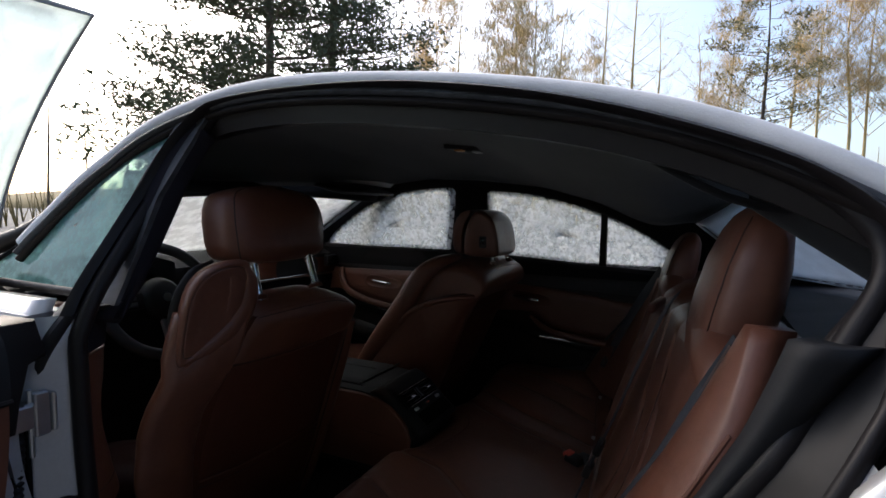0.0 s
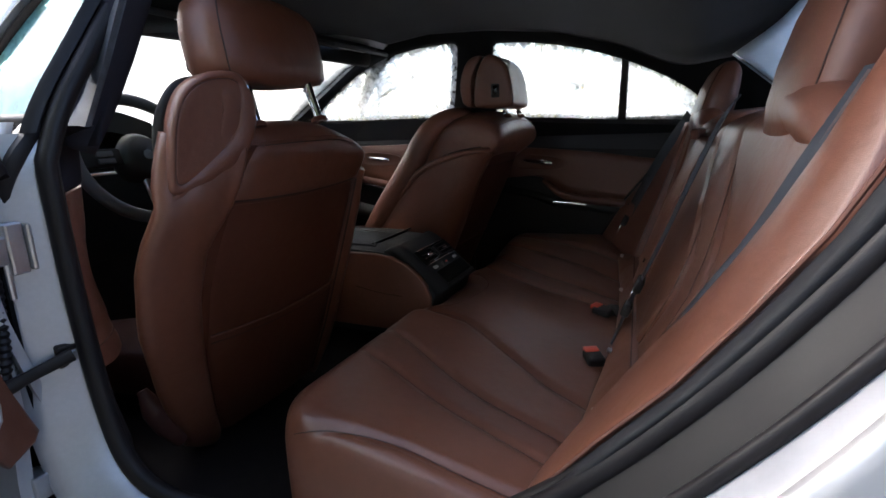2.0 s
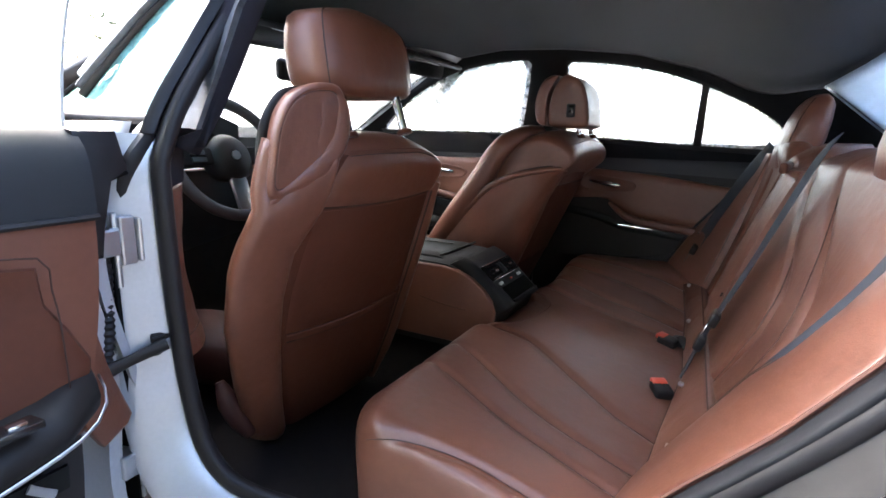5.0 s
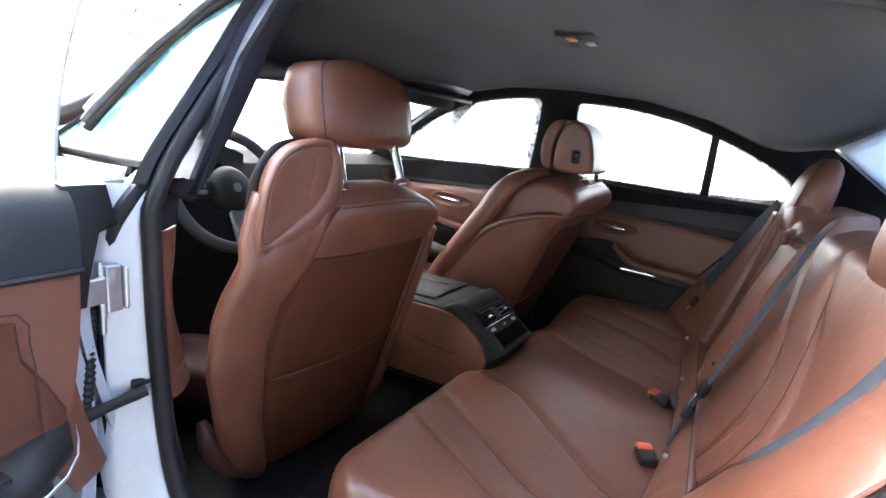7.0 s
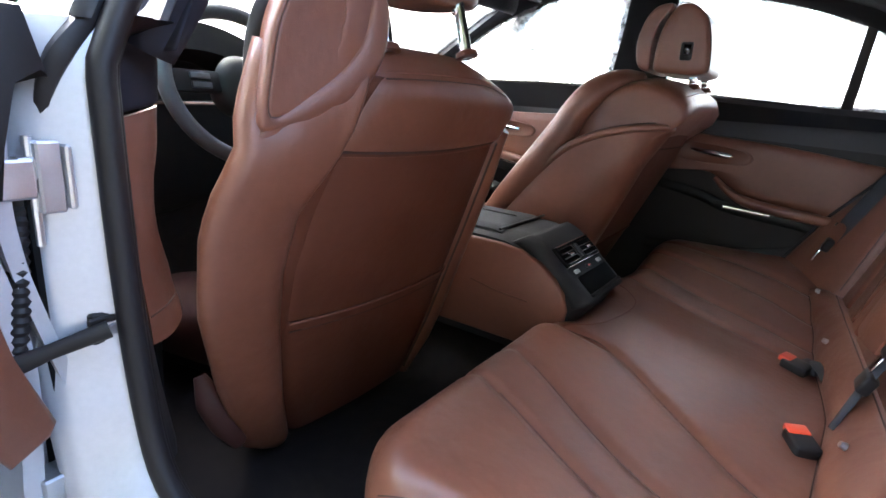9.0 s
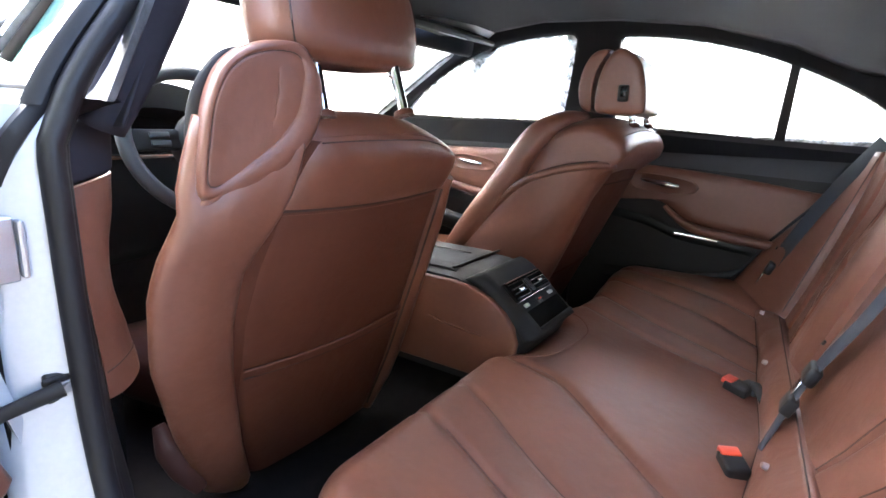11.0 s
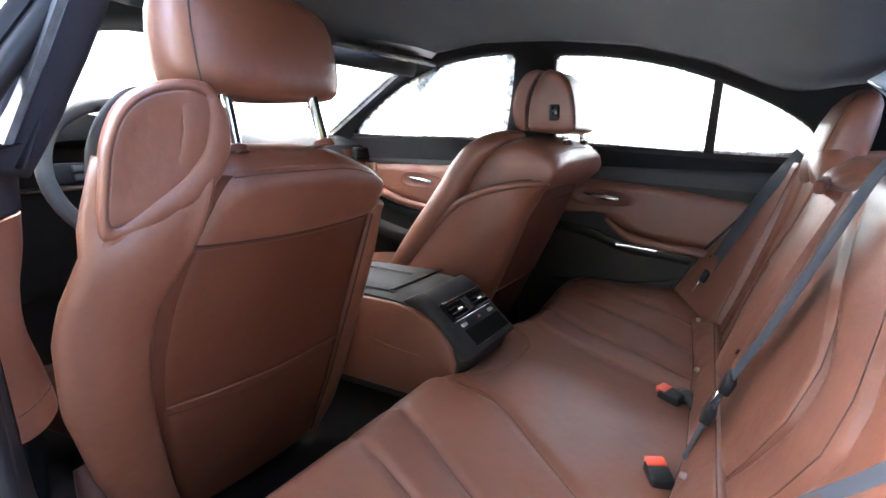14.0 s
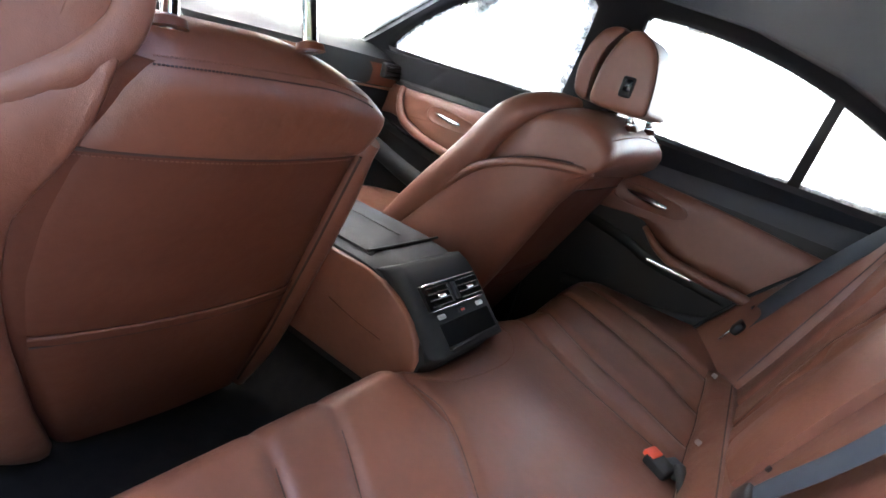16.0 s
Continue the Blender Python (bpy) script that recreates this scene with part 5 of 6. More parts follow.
def backrest(u, v):
    y = -0.68 + 1.36 * v
    top = 0.945 - 0.05 * max(0, (abs(y) - 0.54) / 0.15) ** 2 - 0.035 * math.exp(-((y - 0.11) / 0.10) ** 4)
    z = 0.38 + (top - 0.38) * u
    off = 0.0
    for c, w in ((-0.42, 0.24), (0.42, 0.22)):
        d = (y - c) / w
        if abs(d) < 1:
            off -= 0.020 * (1 - d * d) ** 2 * math.sin(math.pi * min(1, u * 1.05))
    for f in FLUTES:
        if z > f[0][0] - 0.02:
            d = (y - tab(f, z)) / 0.010
            if abs(d) < 4:
                off -= 0.012 * math.exp(-d * d) * min(1, 6 * u) * min(1, 5 * (1 - u))
    # soft creases in the far seat's worn leather
    off -= 0.008 * math.sin(48 * y + 46 * z) * math.exp(-((y - 0.33) / 0.09) ** 2 - ((z - 0.70) / 0.06) ** 2)
    off -= 0.05 * max(0, (u - 0.93) / 0.07) ** 2
    return back_pt(y, z, off)


part("backrest", slab(backrest, 56, 230, (0.10, 0, 0.01)), LEATHER, bench, "brown leather backrest with flutes", 180)
for f in FLUTES[:4]:
    part("flute_seam", tube([back_pt(tab(f, z), z, -0.0070) for z in np.linspace(f[0][0] + 0.01, min(0.90, f[-1][0]), 30)], 0.0010, None, 5), SEAM, bench)


def rear_head(c, w, front, depth, z0, z1):
    """A fixed head restraint: an upright lozenge that stands proud of the backrest and narrows upward."""
    h = z1 - z0
    rings = []
    for f, k, d, fwd in ((0.0, 0.45, 0.35, 0.030), (0.03, 0.68, 0.55, 0.016), (0.10, 0.84, 0.75, 0.005), (0.25, 0.96, 0.95, 0.0), (0.45, 1.0, 1.0, 0.002), (0.68, 0.95, 0.92, 0.010), (0.86, 0.84, 0.74, 0.024), (0.95, 0.68, 0.50, 0.038), (1.0, 0.42, 0.24, 0.052)):
        r = []
        for i in range(38):
            q = 2 * math.pi * i / 38
            a, b = math.cos(q), math.sin(q)
            a, b = math.copysign(abs(a) ** 0.65, a), math.copysign(abs(b) ** 0.65, b)
            r.append((front + fwd + 0.16 * h * f + depth * d * (1 - a) / 2 - 0.12 * b * w * k, c + b * w * k, z0 + h * f))
        rings.append(r)
    hd = part("head_restraint", skin(rings), LEATHER, bench, "fixed brown leather head restraint", 180)
    for k in (5, 33):
        part("head_seam", tube([r[k] for r in rings[2:8]], 0.0016, None, 5), SEAM, hd)
    # the shoulder pads that the restraint grows out of
    part("shoulder_pad", tube(spline([(front + 0.060, c - 1.75 * w, z0 - 0.02), (front + 0.062, c - 1.1 * w, z0 + 0.035), (front + 0.062, c, z0 + 0.06), (front + 0.058, c + 1.1 * w, z0 + 0.035), (front + 0.050, c + 1.6 * w, z0 - 0.02)], 24), [0.02, 0.05, 0.055, 0.05, 0.02], [0.02, 0.045, 0.05, 0.045, 0.02], 16, up=(1, 0, 0)), LEATHER, bench, "rounded brown leather shoulder of the bench", 180)
    return hd


rear_head(-0.420, 0.128, 0.535, 0.115, 0.880, 1.165)
rear_head(0.425, 0.095, 0.430, 0.100, 0.865, 1.085)
# middle part: fold down armrest with strap
part("middle_pad", slab(lambda u, v: back_pt(0.035 + 0.165 * v, 0.50 + 0.39 * u, 0.008 + 0.012 * math.sin(math.pi * v) + 0.008 * math.sin(math.pi * u)), 20, 12, (0.06, 0, 0)), LEATHER, bench, "folded brown leather middle armrest", 60)
part("pull_strap", block(back_pt(0.135, 0.895, 0.022), (0.018, 0.155, 0.026), 0.006, 2, Matrix.Rotation(radians(-8), 4, "Z")), LEATHER_DARK, bench, "brown pull loop")


# strip at the foot of the backrest, and its fixing caps
def foot_strip(u, v):
    y = 0.52 - 1.14 * v
    x0 = tab([(-0.62, 0.262), (-0.34, 0.272), (-0.05, 0.292), (0.36, 0.262), (0.52, 0.235)], y)
    p = Vector((x0, y, cushion_z(x0, y) + 0.003)).lerp(Vector(back_pt(y, 0.475, 0.006)), u)
    p.x -= 0.010 * math.sin(math.pi * u)
    p.z += 0.006 * math.sin(math.pi * u)
    return p


part("foot_strip", slab(foot_strip, 12, 80, (0.02, 0, -0.01)), LEATHER, bench, "plain brown leather strip below the backrest", 180)
part("strip_seam", tube([foot_strip(0.0, v) for v in np.linspace(0.02, 0.98, 40)], 0.0016, None, 5), SEAM, bench)
part("strip_seam", tube([foot_strip(0.97, v) for v in np.linspace(0.02, 0.98, 40)], 0.0016, None, 5), SEAM, bench)
for q in (0.02, 0.252, 0.655, 0.88):
    p = foot_strip(0.55, q) + Vector((-0.004, 0, 0.003))
    part("fixing_cap", tube([(p[0], p[1], p[2]), (p[0] - 0.008, p[1] - 0.002, p[2] + 0.003)], [0.0065, 0.0050], None, 10), STEEL, bench, "small bright fixing cap")

# outer side bolster beside the door opening
LIP = [(0.36, 0.215), (0.44, 0.268), (0.54, 0.350), (0.63, 0.432), (0.73, 0.506), (0.82, 0.566), (0.91, 0.612), (0.97, 0.634), (1.05, 0.66)]
CREASE = [(0.36, -0.31), (0.405, -0.345), (0.579, -0.452), (0.66, -0.53), (0.75, -0.585), (0.82, -0.615), (0.90, -0.63), (1.03, -0.64)]
NEAR_REAR = [(0.36, 0.225), (0.43, 0.28), (0.54, 0.37), (0.66, 0.475), (0.76, 0.55), (0.85, 0.61), (0.935, 0.66), (1.01, 0.70), (1.07, 0.73)]


def bolster(u, v):
    z = 0.37 + 0.64 * u
    a, b = Vector((tab(LIP, z) - 0.003, -0.755, z)), Vector(back_pt(tab(CREASE, z), z, 0.0))
    k = max(0.0, (u - 0.60) / 0.40)
    p = a.lerp(b, 0.8 * k ** 2.5).lerp(b, v)
    p.x -= 0.020 * math.sin(math.pi * v) ** 0.8 * (1 - k * k)
    return p


part("side_bolster", slab(bolster, 36, 16, (0.05, 0, 0)), LEATHER, bench, "brown leather side bolster", 180)
part("entrance_band", slab(lambda u, v: Vector((tab(LIP, 0.36 + 0.66 * u), -0.758, 0.36 + 0.66 * u)).lerp(Vector((tab(NEAR_REAR, 0.36 + 0.66 * u) + 0.004, -0.782, 0.36 + 0.66 * u)), v) + Vector((-0.010, -0.016, 0.0)) * math.sin(math.pi * v), 40, 10, (0.03, 0.03, 0)), PLASTIC, bench, "smooth dark grey band between seat and door seal", 180)
part("bolster_seam", tube([Vector(bolster(u, 0.985)) for u in np.linspace(0.06, 0.95, 40)], 0.0035, None, 5), SEAM, bench)
part("bolster_edge", tube([(tab(LIP, z) - 0.007, -0.757, z) for z in np.linspace(0.38, 0.90, 40)], 0.0030, None, 6), THREAD, bench, "pale edge piping")

FAR_EDGE = [(0.44, 0.13), (0.519, 0.165), (0.641, 0.236), (0.751, 0.322), (0.869, 0.394), (0.94, 0.44)]


def far_bolster(u, v):
    z = 0.44 + 0.48 * u
    p = Vector((tab(FAR_EDGE, z), 0.665, z)).lerp(Vector(back_pt(0.50 + 0.03 * u, z, 0.004)), v)
    p.x -= 0.014 * math.sin(math.pi * v)
    return p


part("far_bolster", slab(far_bolster, 30, 14, (0.05, 0, 0)), LEATHER, bench, "brown leather side bolster by the closed door", 180)
part("bolster_edge", tube([(tab(FAR_EDGE, z) - 0.002, 0.667, z) for z in np.linspace(0.46, 0.92, 30)], 0.0055, None, 8), RUBBER, bench, "black edge piping")
part("bolster_seam", tube([far_bolster(u, 0.985) for u in np.linspace(0.1, 0.97, 30)], 0.0018, None, 5), SEAM, bench)


# ---- belts and buckles ----
def belt(name, pts, label, width=0.024, tongue=None, normal=(1, 0, 0)):
    th = thing(name, pts[-1], label, "seat belt", "seat belts")
    part("webbing", tube(spline(pts, 36), width, 0.0018, 8, up=normal, power=4), WEBBING, th, "dark grey webbing", 50)
    if tongue:
        t, r = tongue
        body = part("tongue", block(t, (0.020, 0.055, 0.036), 0.006, 2, r), BLACK, th, "black tongue")
        part("blade", block(Vector(t) + r @ Vector((-0.006, 0.0, -0.034)), (0.004, 0.028, 0.040), 0.001, 1, r), CHROME, body, "steel blade")
        part("button", tube([Vector(t) + r @ Vector((-0.012, 0.012, 0.055)), Vector(t) + r @ Vector((-0.016, 0.012, 0.055))], 0.005, None, 8), BLACK, body, "stop button")
    return th


NB = Vector((-0.9, -0.10, 0.4)).normalized()
TILT = Matrix.Rotation(radians(22), 4, "Y")
belt("seat_belt", [(0.438, 0.56, 0.945), (0.375, 0.585, 0.84), (0.318, 0.592, 0.73), (0.268, 0.595, 0.62), (0.236, 0.592, 0.54), (0.215, 0.575, 0.455)], "dark grey seat belt over the far rear seat", 0.027, ((0.250, 0.592, 0.585), TILT), Vector((-0.75, -0.5, 0.35)))
belt("seat_belt", [(0.515, -0.110, 0.965), (0.488, -0.132, 0.92), (0.436, -0.138, 0.79), (0.396, -0.118, 0.68), (0.352, -0.078, 0.565), (0.326, -0.090, 0.50), (0.292, -0.125, 0.408)], "dark grey middle seat belt with two tongues", [0.028, 0.028, 0.028, 0.026, 0.024, 0.018, 0.012], ((0.346, -0.076, 0.550), TILT), NB)
part("tongue", block((0.322, -0.092, 0.492), (0.02, 0.048, 0.034), 0.005, 2, TILT), BLACK, bpy.data.objects["seat_belt.001"], "black tongue")
belt("seat_belt", [(0.610, -0.62, 0.985), (0.560, -0.625, 0.89), (0.510, -0.605, 0.78), (0.465, -0.56, 0.69), (0.415, -0.47, 0.58), (0.345, -0.36, 0.43)], "dark grey seat belt over the near rear seat", [0.028, 0.027, 0.024, 0.018, 0.010, 0.007], None, NB)


def buckle(at, turn, label):
    th = thing("belt_buckle", at, label, "belt buckle", "belt buckles")
    m = Matrix.Translation(Vector(at) - Vector((0, 0, 0.006))) @ Matrix.Rotation(radians(turn), 4, "Z") @ Matrix.Rotation(radians(8), 4, "Y") @ Matrix.Diagonal((0.95, 1.0, 0.80, 1))
    part("case", block((0.012, 0, 0.004), (0.055, 0.042, 0.030), 0.007, 3), BLACK, th, "black buckle case", 40, m)
    part("button", block((-0.010, 0, 0.014), (0.026, 0.036, 0.016), 0.004), RED, th, "red release button", 40, m)
    return th


buckle((0.252, -0.150, cushion_z(0.252, -0.150) + 0.010), -62, "red and black belt buckle lying on the cushion")
buckle((0.225, 0.160, cushion_z(0.225, 0.160) + 0.014), -20, "red and black belt buckle beside a grey one")
g2 = thing("belt_buckle", (0.26, 0.18, 0.39), "dark grey belt buckle at the seat fold", "belt buckle", "belt buckles")
part("case", block((0.262, 0.178, cushion_z(0.262, 0.178) + 0.016), (0.044, 0.040, 0.022), 0.006, 3, Matrix.Rotation(radians(-30), 4, "Z")), DOOR_GREY, g2, "dark grey buckle case")
part("stalk", tube([(0.268, 0.165, 0.405), (0.284, 0.125, 0.400), (0.296, 0.10, 0.385)], 0.012, 0.006, 8), BLACK, g2, "black stalk")

# ---- centre console ----
drafted(((1.20, 0, 0, -0.304), (0, 1.22, 0, 0.087), (0, 0, 0.90, -0.026)))
con = thing("centre_console", (-0.2, -0.07, 0.36), "dark grey centre console with rear air vents", "console")
PROF = [(-0.62, 0.46), (-0.62, 0.705), (-0.30, 0.712), (-0.06, 0.712), (0.0, 0.704), (0.040, 0.680), (0.078, 0.645), (0.112, 0.600), (0.122, 0.565), (0.100, 0.50), (0.06, 0.42)]
CY0, CY1 = -0.172, 0.030


def console_body():
    bm = bmesh.new()
    o = spline(PROF[1:], 46)
    o = [(-0.62, 0.42)] + [tuple(p) for p in o]
    n = 9
    rings = []
    for k in range(n):
        v = k / (n - 1)
        e = abs(2 * v - 1)
        sh = 0.018 * max(0, (e - 0.7) / 0.3) ** 2
        rings.append([(p[0] - (sh if p[0] > -0.1 else 0), CY0 + (CY1 - CY0) * v, p[1] - sh * (1 if p[1] > 0.5 else 0)) for p in o])
    return skin(rings)


part("body", console_body(), PLASTIC, con, "dark grey console body", 50)
def lid_top(u, v):
    e = max(0.0, abs(2 * v - 1) - 0.8) / 0.2
    g = max(0.0, u - 0.94) / 0.06
    return (-0.44 + 0.39 * u, CY0 + 0.014 + (CY1 - CY0 - 0.028) * v, 0.7185 + 0.003 * math.sin(math.pi * v) - 0.008 * e * e - 0.006 * g * g)


part("armrest_lid", slab(lid_top, 24, 20, (0, 0, -0.02)), PLASTIC, con, "padded dark grey armrest lid", 60)
part("lid_gap", tube([(-0.0525, y, 0.7165) for y in np.linspace(CY0 + 0.006, CY1 - 0.006, 8)], 0.003, None, 6), BLACK, con)
part("lid_seam", tube([(-0.30, -0.07, 0.7285), (-0.20, -0.07, 0.7292), (-0.07, -0.07, 0.7285)], 0.0022, None, 5), BLACK, con)
part("side_panel", prism([(-0.55, 0.688), (-0.04, 0.688), (0.000, 0.680), (0.040, 0.658), (0.070, 0.628), (0.090, 0.595), (0.100, 0.56), (0.094, 0.50), (0.07, 0.44), (-0.55, 0.44)], lambda a, b, h: (a, CY0 - 0.006 - h, b), 0.03, 0.006, 3), LEATHER, con, "brown leather console side", 40)
part("side_fold", tube(spline([(-0.10, CY0 - 0.006, 0.575), (-0.04, CY0 - 0.006, 0.562), (0.025, CY0 - 0.006, 0.556)], 12), 0.002, 0.002, 6), LEATHER_DARK, con, "pressed fold")
part("side_panel", prism([(-0.55, 0.688), (-0.04, 0.688), (0.000, 0.680), (0.040, 0.658), (0.070, 0.628), (0.090, 0.595), (0.100, 0.56), (0.094, 0.50), (0.07, 0.44), (-0.55, 0.44)], lambda a, b, h: (a, CY1 + 0.006 + h, b), 0.03, 0.006, 3), LEATHER, con, "brown leather console side", 40)
# its rear face: a frame in which a runs across and b down the slope
FM = Matrix(((0.0, 0.66, 0.75, 0.0), (1.0, 0.0, 0.0, 0.0), (0.0, -0.75, 0.66, 0.0), (0, 0, 0, 1)))
FM = Matrix.Translation((0.052, (CY0 + CY1) / 2, 0.675)) @ FM
def fascia(u, v):
    a, b = -0.097 + 0.194 * u, -0.060 + 0.185 * v
    e = max(0.0, abs(2 * u - 1) - 0.82) / 0.18
    g = max(0.0, 0.22 - v) / 0.22
    return FM @ Vector((a, b, 0.0045 - 0.014 * e ** 2.2 - 0.012 * g * g))


part("rear_fascia", slab(fascia, 30, 24, (-0.03, 0, -0.02)), PLASTIC, con, "smooth dark grey rear face of the console", 180)
# the vent's shaded inside is a near-black block
vent = part("air_vent", block((0, 0.012, 0.006), (0.158, 0.052, 0.010), 0.004), RECESS_SHADE, con, "twin air vent", 40, FM)
for k in range(4):
    part("slat", block((-0.041 , -0.006 + 0.012 * k, 0.0115), (0.060, 0.0035, 0.004), 0.001, 1), GLOSS, vent, "", 40, FM)
    part("slat", block((0.041, -0.006 + 0.012 * k, 0.0115), (0.060, 0.0035, 0.004), 0.001, 1), GLOSS, vent, "", 40, FM)
for b in (-0.013, 0.037):
    part("chrome_strip", block((0, b, 0.0125), (0.152, 0.0028, 0.003), 0.001, 1), CHROME, vent, "thin chrome strip", 40, FM)
part("vent_wheel", block((0, 0.012, 0.012), (0.010, 0.034, 0.008), 0.002), PLASTIC, vent, "thumb wheel", 40, FM)
part("vent_wheel", block((-0.012, 0.012, 0.011), (0.006, 0.034, 0.006), 0.002), PLASTIC, vent, "thumb wheel", 40, FM)
for a in (-0.041, 0.041):
    part("vent_tab", block((a, 0.013, 0.0145), (0.018, 0.006, 0.005), 0.001, 1), CHROME, vent, "chrome tab", 40, FM)
for a, m_ in ((-0.055, GREY_SCREEN), (0.0, RED), (0.055, GREY_SCREEN)):
    part("switch", block((a, 0.052, 0.006), (0.017, 0.009, 0.006), 0.002), BLACK if a == 0 else m_, con, "small console switch", 40, FM)
part("switch_light", block((0.0, 0.052, 0.0095), (0.009, 0.004, 0.002), 0.0005, 1), RED, con, "red switch mark", 40, FM)
# flush plate whose near-black colour gives the tray its shaded depth
tray = part("tray", block((0.004, 0.086, 0.003), (0.142, 0.044, 0.006), 0.002), RECESS_SHADE, con, "storage tray, its shaded hollow put in as a flush near-black plate", 40, FM)
part("tray_lip", block((0.004, 0.111, 0.006), (0.146, 0.007, 0.012), 0.003), PLASTIC, tray, "tray lip", 40, FM)

# ---- doors of the far side, inside ----
drafted(((1.25, 0, 0, -0.115), (0, 1, 0, -0.030), (-0.044, 0, 1.25, -0.157)))
def far_door(name, xa, xb, brown, low, label, group):
    d = thing(name, ((xa + xb) / 2, 0.76, 0.36), label, "car door", group)
    part("belt_cover", slab(lambda u, v: (xa + (xb - xa) * u, 0.724 + 0.045 * v ** 3 - 0.006 * math.sin(math.pi * v), 0.790 + 0.092 * v - 0.022 * u * (1 - v) * 0.8), 16, 10, (0, 0.03, -0.008)), DOOR_GREY, d, "dark grey padded belt cover", 60)
    part("lower_panel", slab(lambda u, v: (xa + (xb - xa) * u, 0.735 - 0.015 * v, 0.27 + 0.53 * v), 12, 12, (0, 0.03, 0)), BLACK, d, "black lower panel", 60)
    bp_ = part("leather_panel", pillow(spline(brown, 56, True), lambda a, b, h: (a, 0.722 - h, b), [(1, 0.0), (0.985, 0.008), (0.95, 0.012), (0.6, 0.014), (0.02, 0.012)], 0.02), LEATHER, d, "brown leather door panel", 60)
    part("armrest", tube(spline(low, 30), [0.006, 0.012, 0.013, 0.012, 0.008], [0.006, 0.010, 0.012, 0.012, 0.008], 12, up=(0, 1, 0)), LEATHER, d, "brown leather armrest edge", 60)
    return d


BR = [(-0.17, 0.800), (-0.03, 0.800), (0.15, 0.793), (0.30, 0.780), (0.43, 0.762), (0.46, 0.70), (0.43, 0.640), (0.25, 0.648), (0.14, 0.655), (0.09, 0.668), (0.045, 0.700), (0.0, 0.712), (-0.15, 0.705)]
rdf = far_door("rear_door", -0.20, 0.46, BR, [(0.04, 0.700, 0.700), (0.085, 0.690, 0.668), (0.14, 0.686, 0.652), (0.26, 0.686, 0.644), (0.37, 0.695, 0.638)], "closed rear door with brown leather panel and chrome handle", "far doors")
BF = [(-0.86, 0.778), (-0.70, 0.790), (-0.50, 0.800), (-0.24, 0.808), (-0.22, 0.74), (-0.24, 0.655), (-0.42, 0.655), (-0.55, 0.668), (-0.66, 0.690), (-0.76, 0.705), (-0.86, 0.70)]
fdf = far_door("front_door", -0.98, -0.205, BF, [(-0.74, 0.700, 0.770), (-0.70, 0.690, 0.712), (-0.62, 0.682, 0.682), (-0.45, 0.680, 0.660), (-0.26, 0.69, 0.648)], "closed front door with brown leather panel and chrome handle", "far doors")


def chrome_handle(d, x0, x1, z):
    cup = part("handle_cup", pillow(spline([(x0 - 0.02, z - 0.022), (x1 + 0.025, z - 0.020), (x1 + 0.03, z + 0.012), (x0 - 0.015, z + 0.020)], 30, True), lambda a, b, h: (a, 0.706 - h, b), [(1, 0.0), (0.97, 0.0012), (0.88, 0.0008), (0.8, -0.0015), (0.02, -0.003)], 0.004), LEATHER, d, "handle recess", 180)
    part("handle", tube(spline([(x0, 0.702, z + 0.004), (x0 + 0.02, 0.690, z + 0.003), (x1 - 0.02, 0.684, z - 0.001), (x1, 0.688, z - 0.002)], 14), [0.004, 0.007, 0.008, 0.006], [0.004, 0.006, 0.008, 0.006], 10), CHROME, cup, "chrome door handle")


chrome_handle(rdf, -0.024, 0.068, 0.757)
chrome_handle(fdf, -0.592, -0.50, 0.752)
part("trim_strip", tube(spline([(-0.16, 0.712, 0.675), (0.0, 0.706, 0.655), (0.08, 0.704, 0.632), (0.20, 0.704, 0.624), (0.34, 0.71, 0.612)], 24), 0.003, 0.012, 8), PIANO, rdf, "black gloss strip")
part("chrome_line", tube([(0.071, 0.699, 0.634), (0.12, 0.699, 0.633), (0.172, 0.699, 0.632)], 0.002, 0.0035, 6), CHROME, rdf, "thin chrome line")
part("pocket", tube(spline([(-0.10, 0.715, 0.50), (0.05, 0.71, 0.515), (0.20, 0.71, 0.545), (0.28, 0.72, 0.585)], 16), 0.008, 0.014, 8), BLACK, rdf, "black door pocket edge")
part("trim_strip", tube(spline([(-0.80, 0.700, 0.682), (-0.60, 0.690, 0.648), (-0.45, 0.685, 0.630), (-0.25, 0.69, 0.622)], 24), 0.003, 0.014, 8), PIANO, fdf, "black gloss strip with switches")
part("chrome_line", tube([(-0.79, 0.694, 0.69), (-0.60, 0.684, 0.660), (-0.45, 0.679, 0.645), (-0.30, 0.682, 0.640)], 0.002, 0.003, 6), CHROME, fdf, "thin chrome line")
part("pull_grip", tube(spline([(-0.735, 0.715, 0.785), (-0.72, 0.690, 0.745), (-0.685, 0.680, 0.705), (-0.62, 0.682, 0.682)], 20), 0.011, 0.014, 10), LEATHER, fdf, "curved brown leather grip")
part("speaker_grille", slab(lambda u, v: (-0.80 + 0.11 * u, 0.728 + 0.016 * v, 0.815 + 0.028 * v), 8, 4, (0, 0.004, -0.002)), GREY_SCREEN, fdf, "perforated grey speaker grille")
part("pocket", tube(spline([(-0.80, 0.70, 0.60), (-0.60, 0.685, 0.56), (-0.40, 0.69, 0.54)], 16), 0.02, 0.03, 8), BLACK, fdf, "black door pocket edge")
for x, z in ((-0.375, 0.886), (0.385, 0.880)):
    solid("lock_pin", tube([(x, 0.748, z - 0.004), (x, 0.748, z + 0.012)], [0.005, 0.004], None, 8), BLACK, "small black door lock pin on the belt", "lock pin", "lock pins")

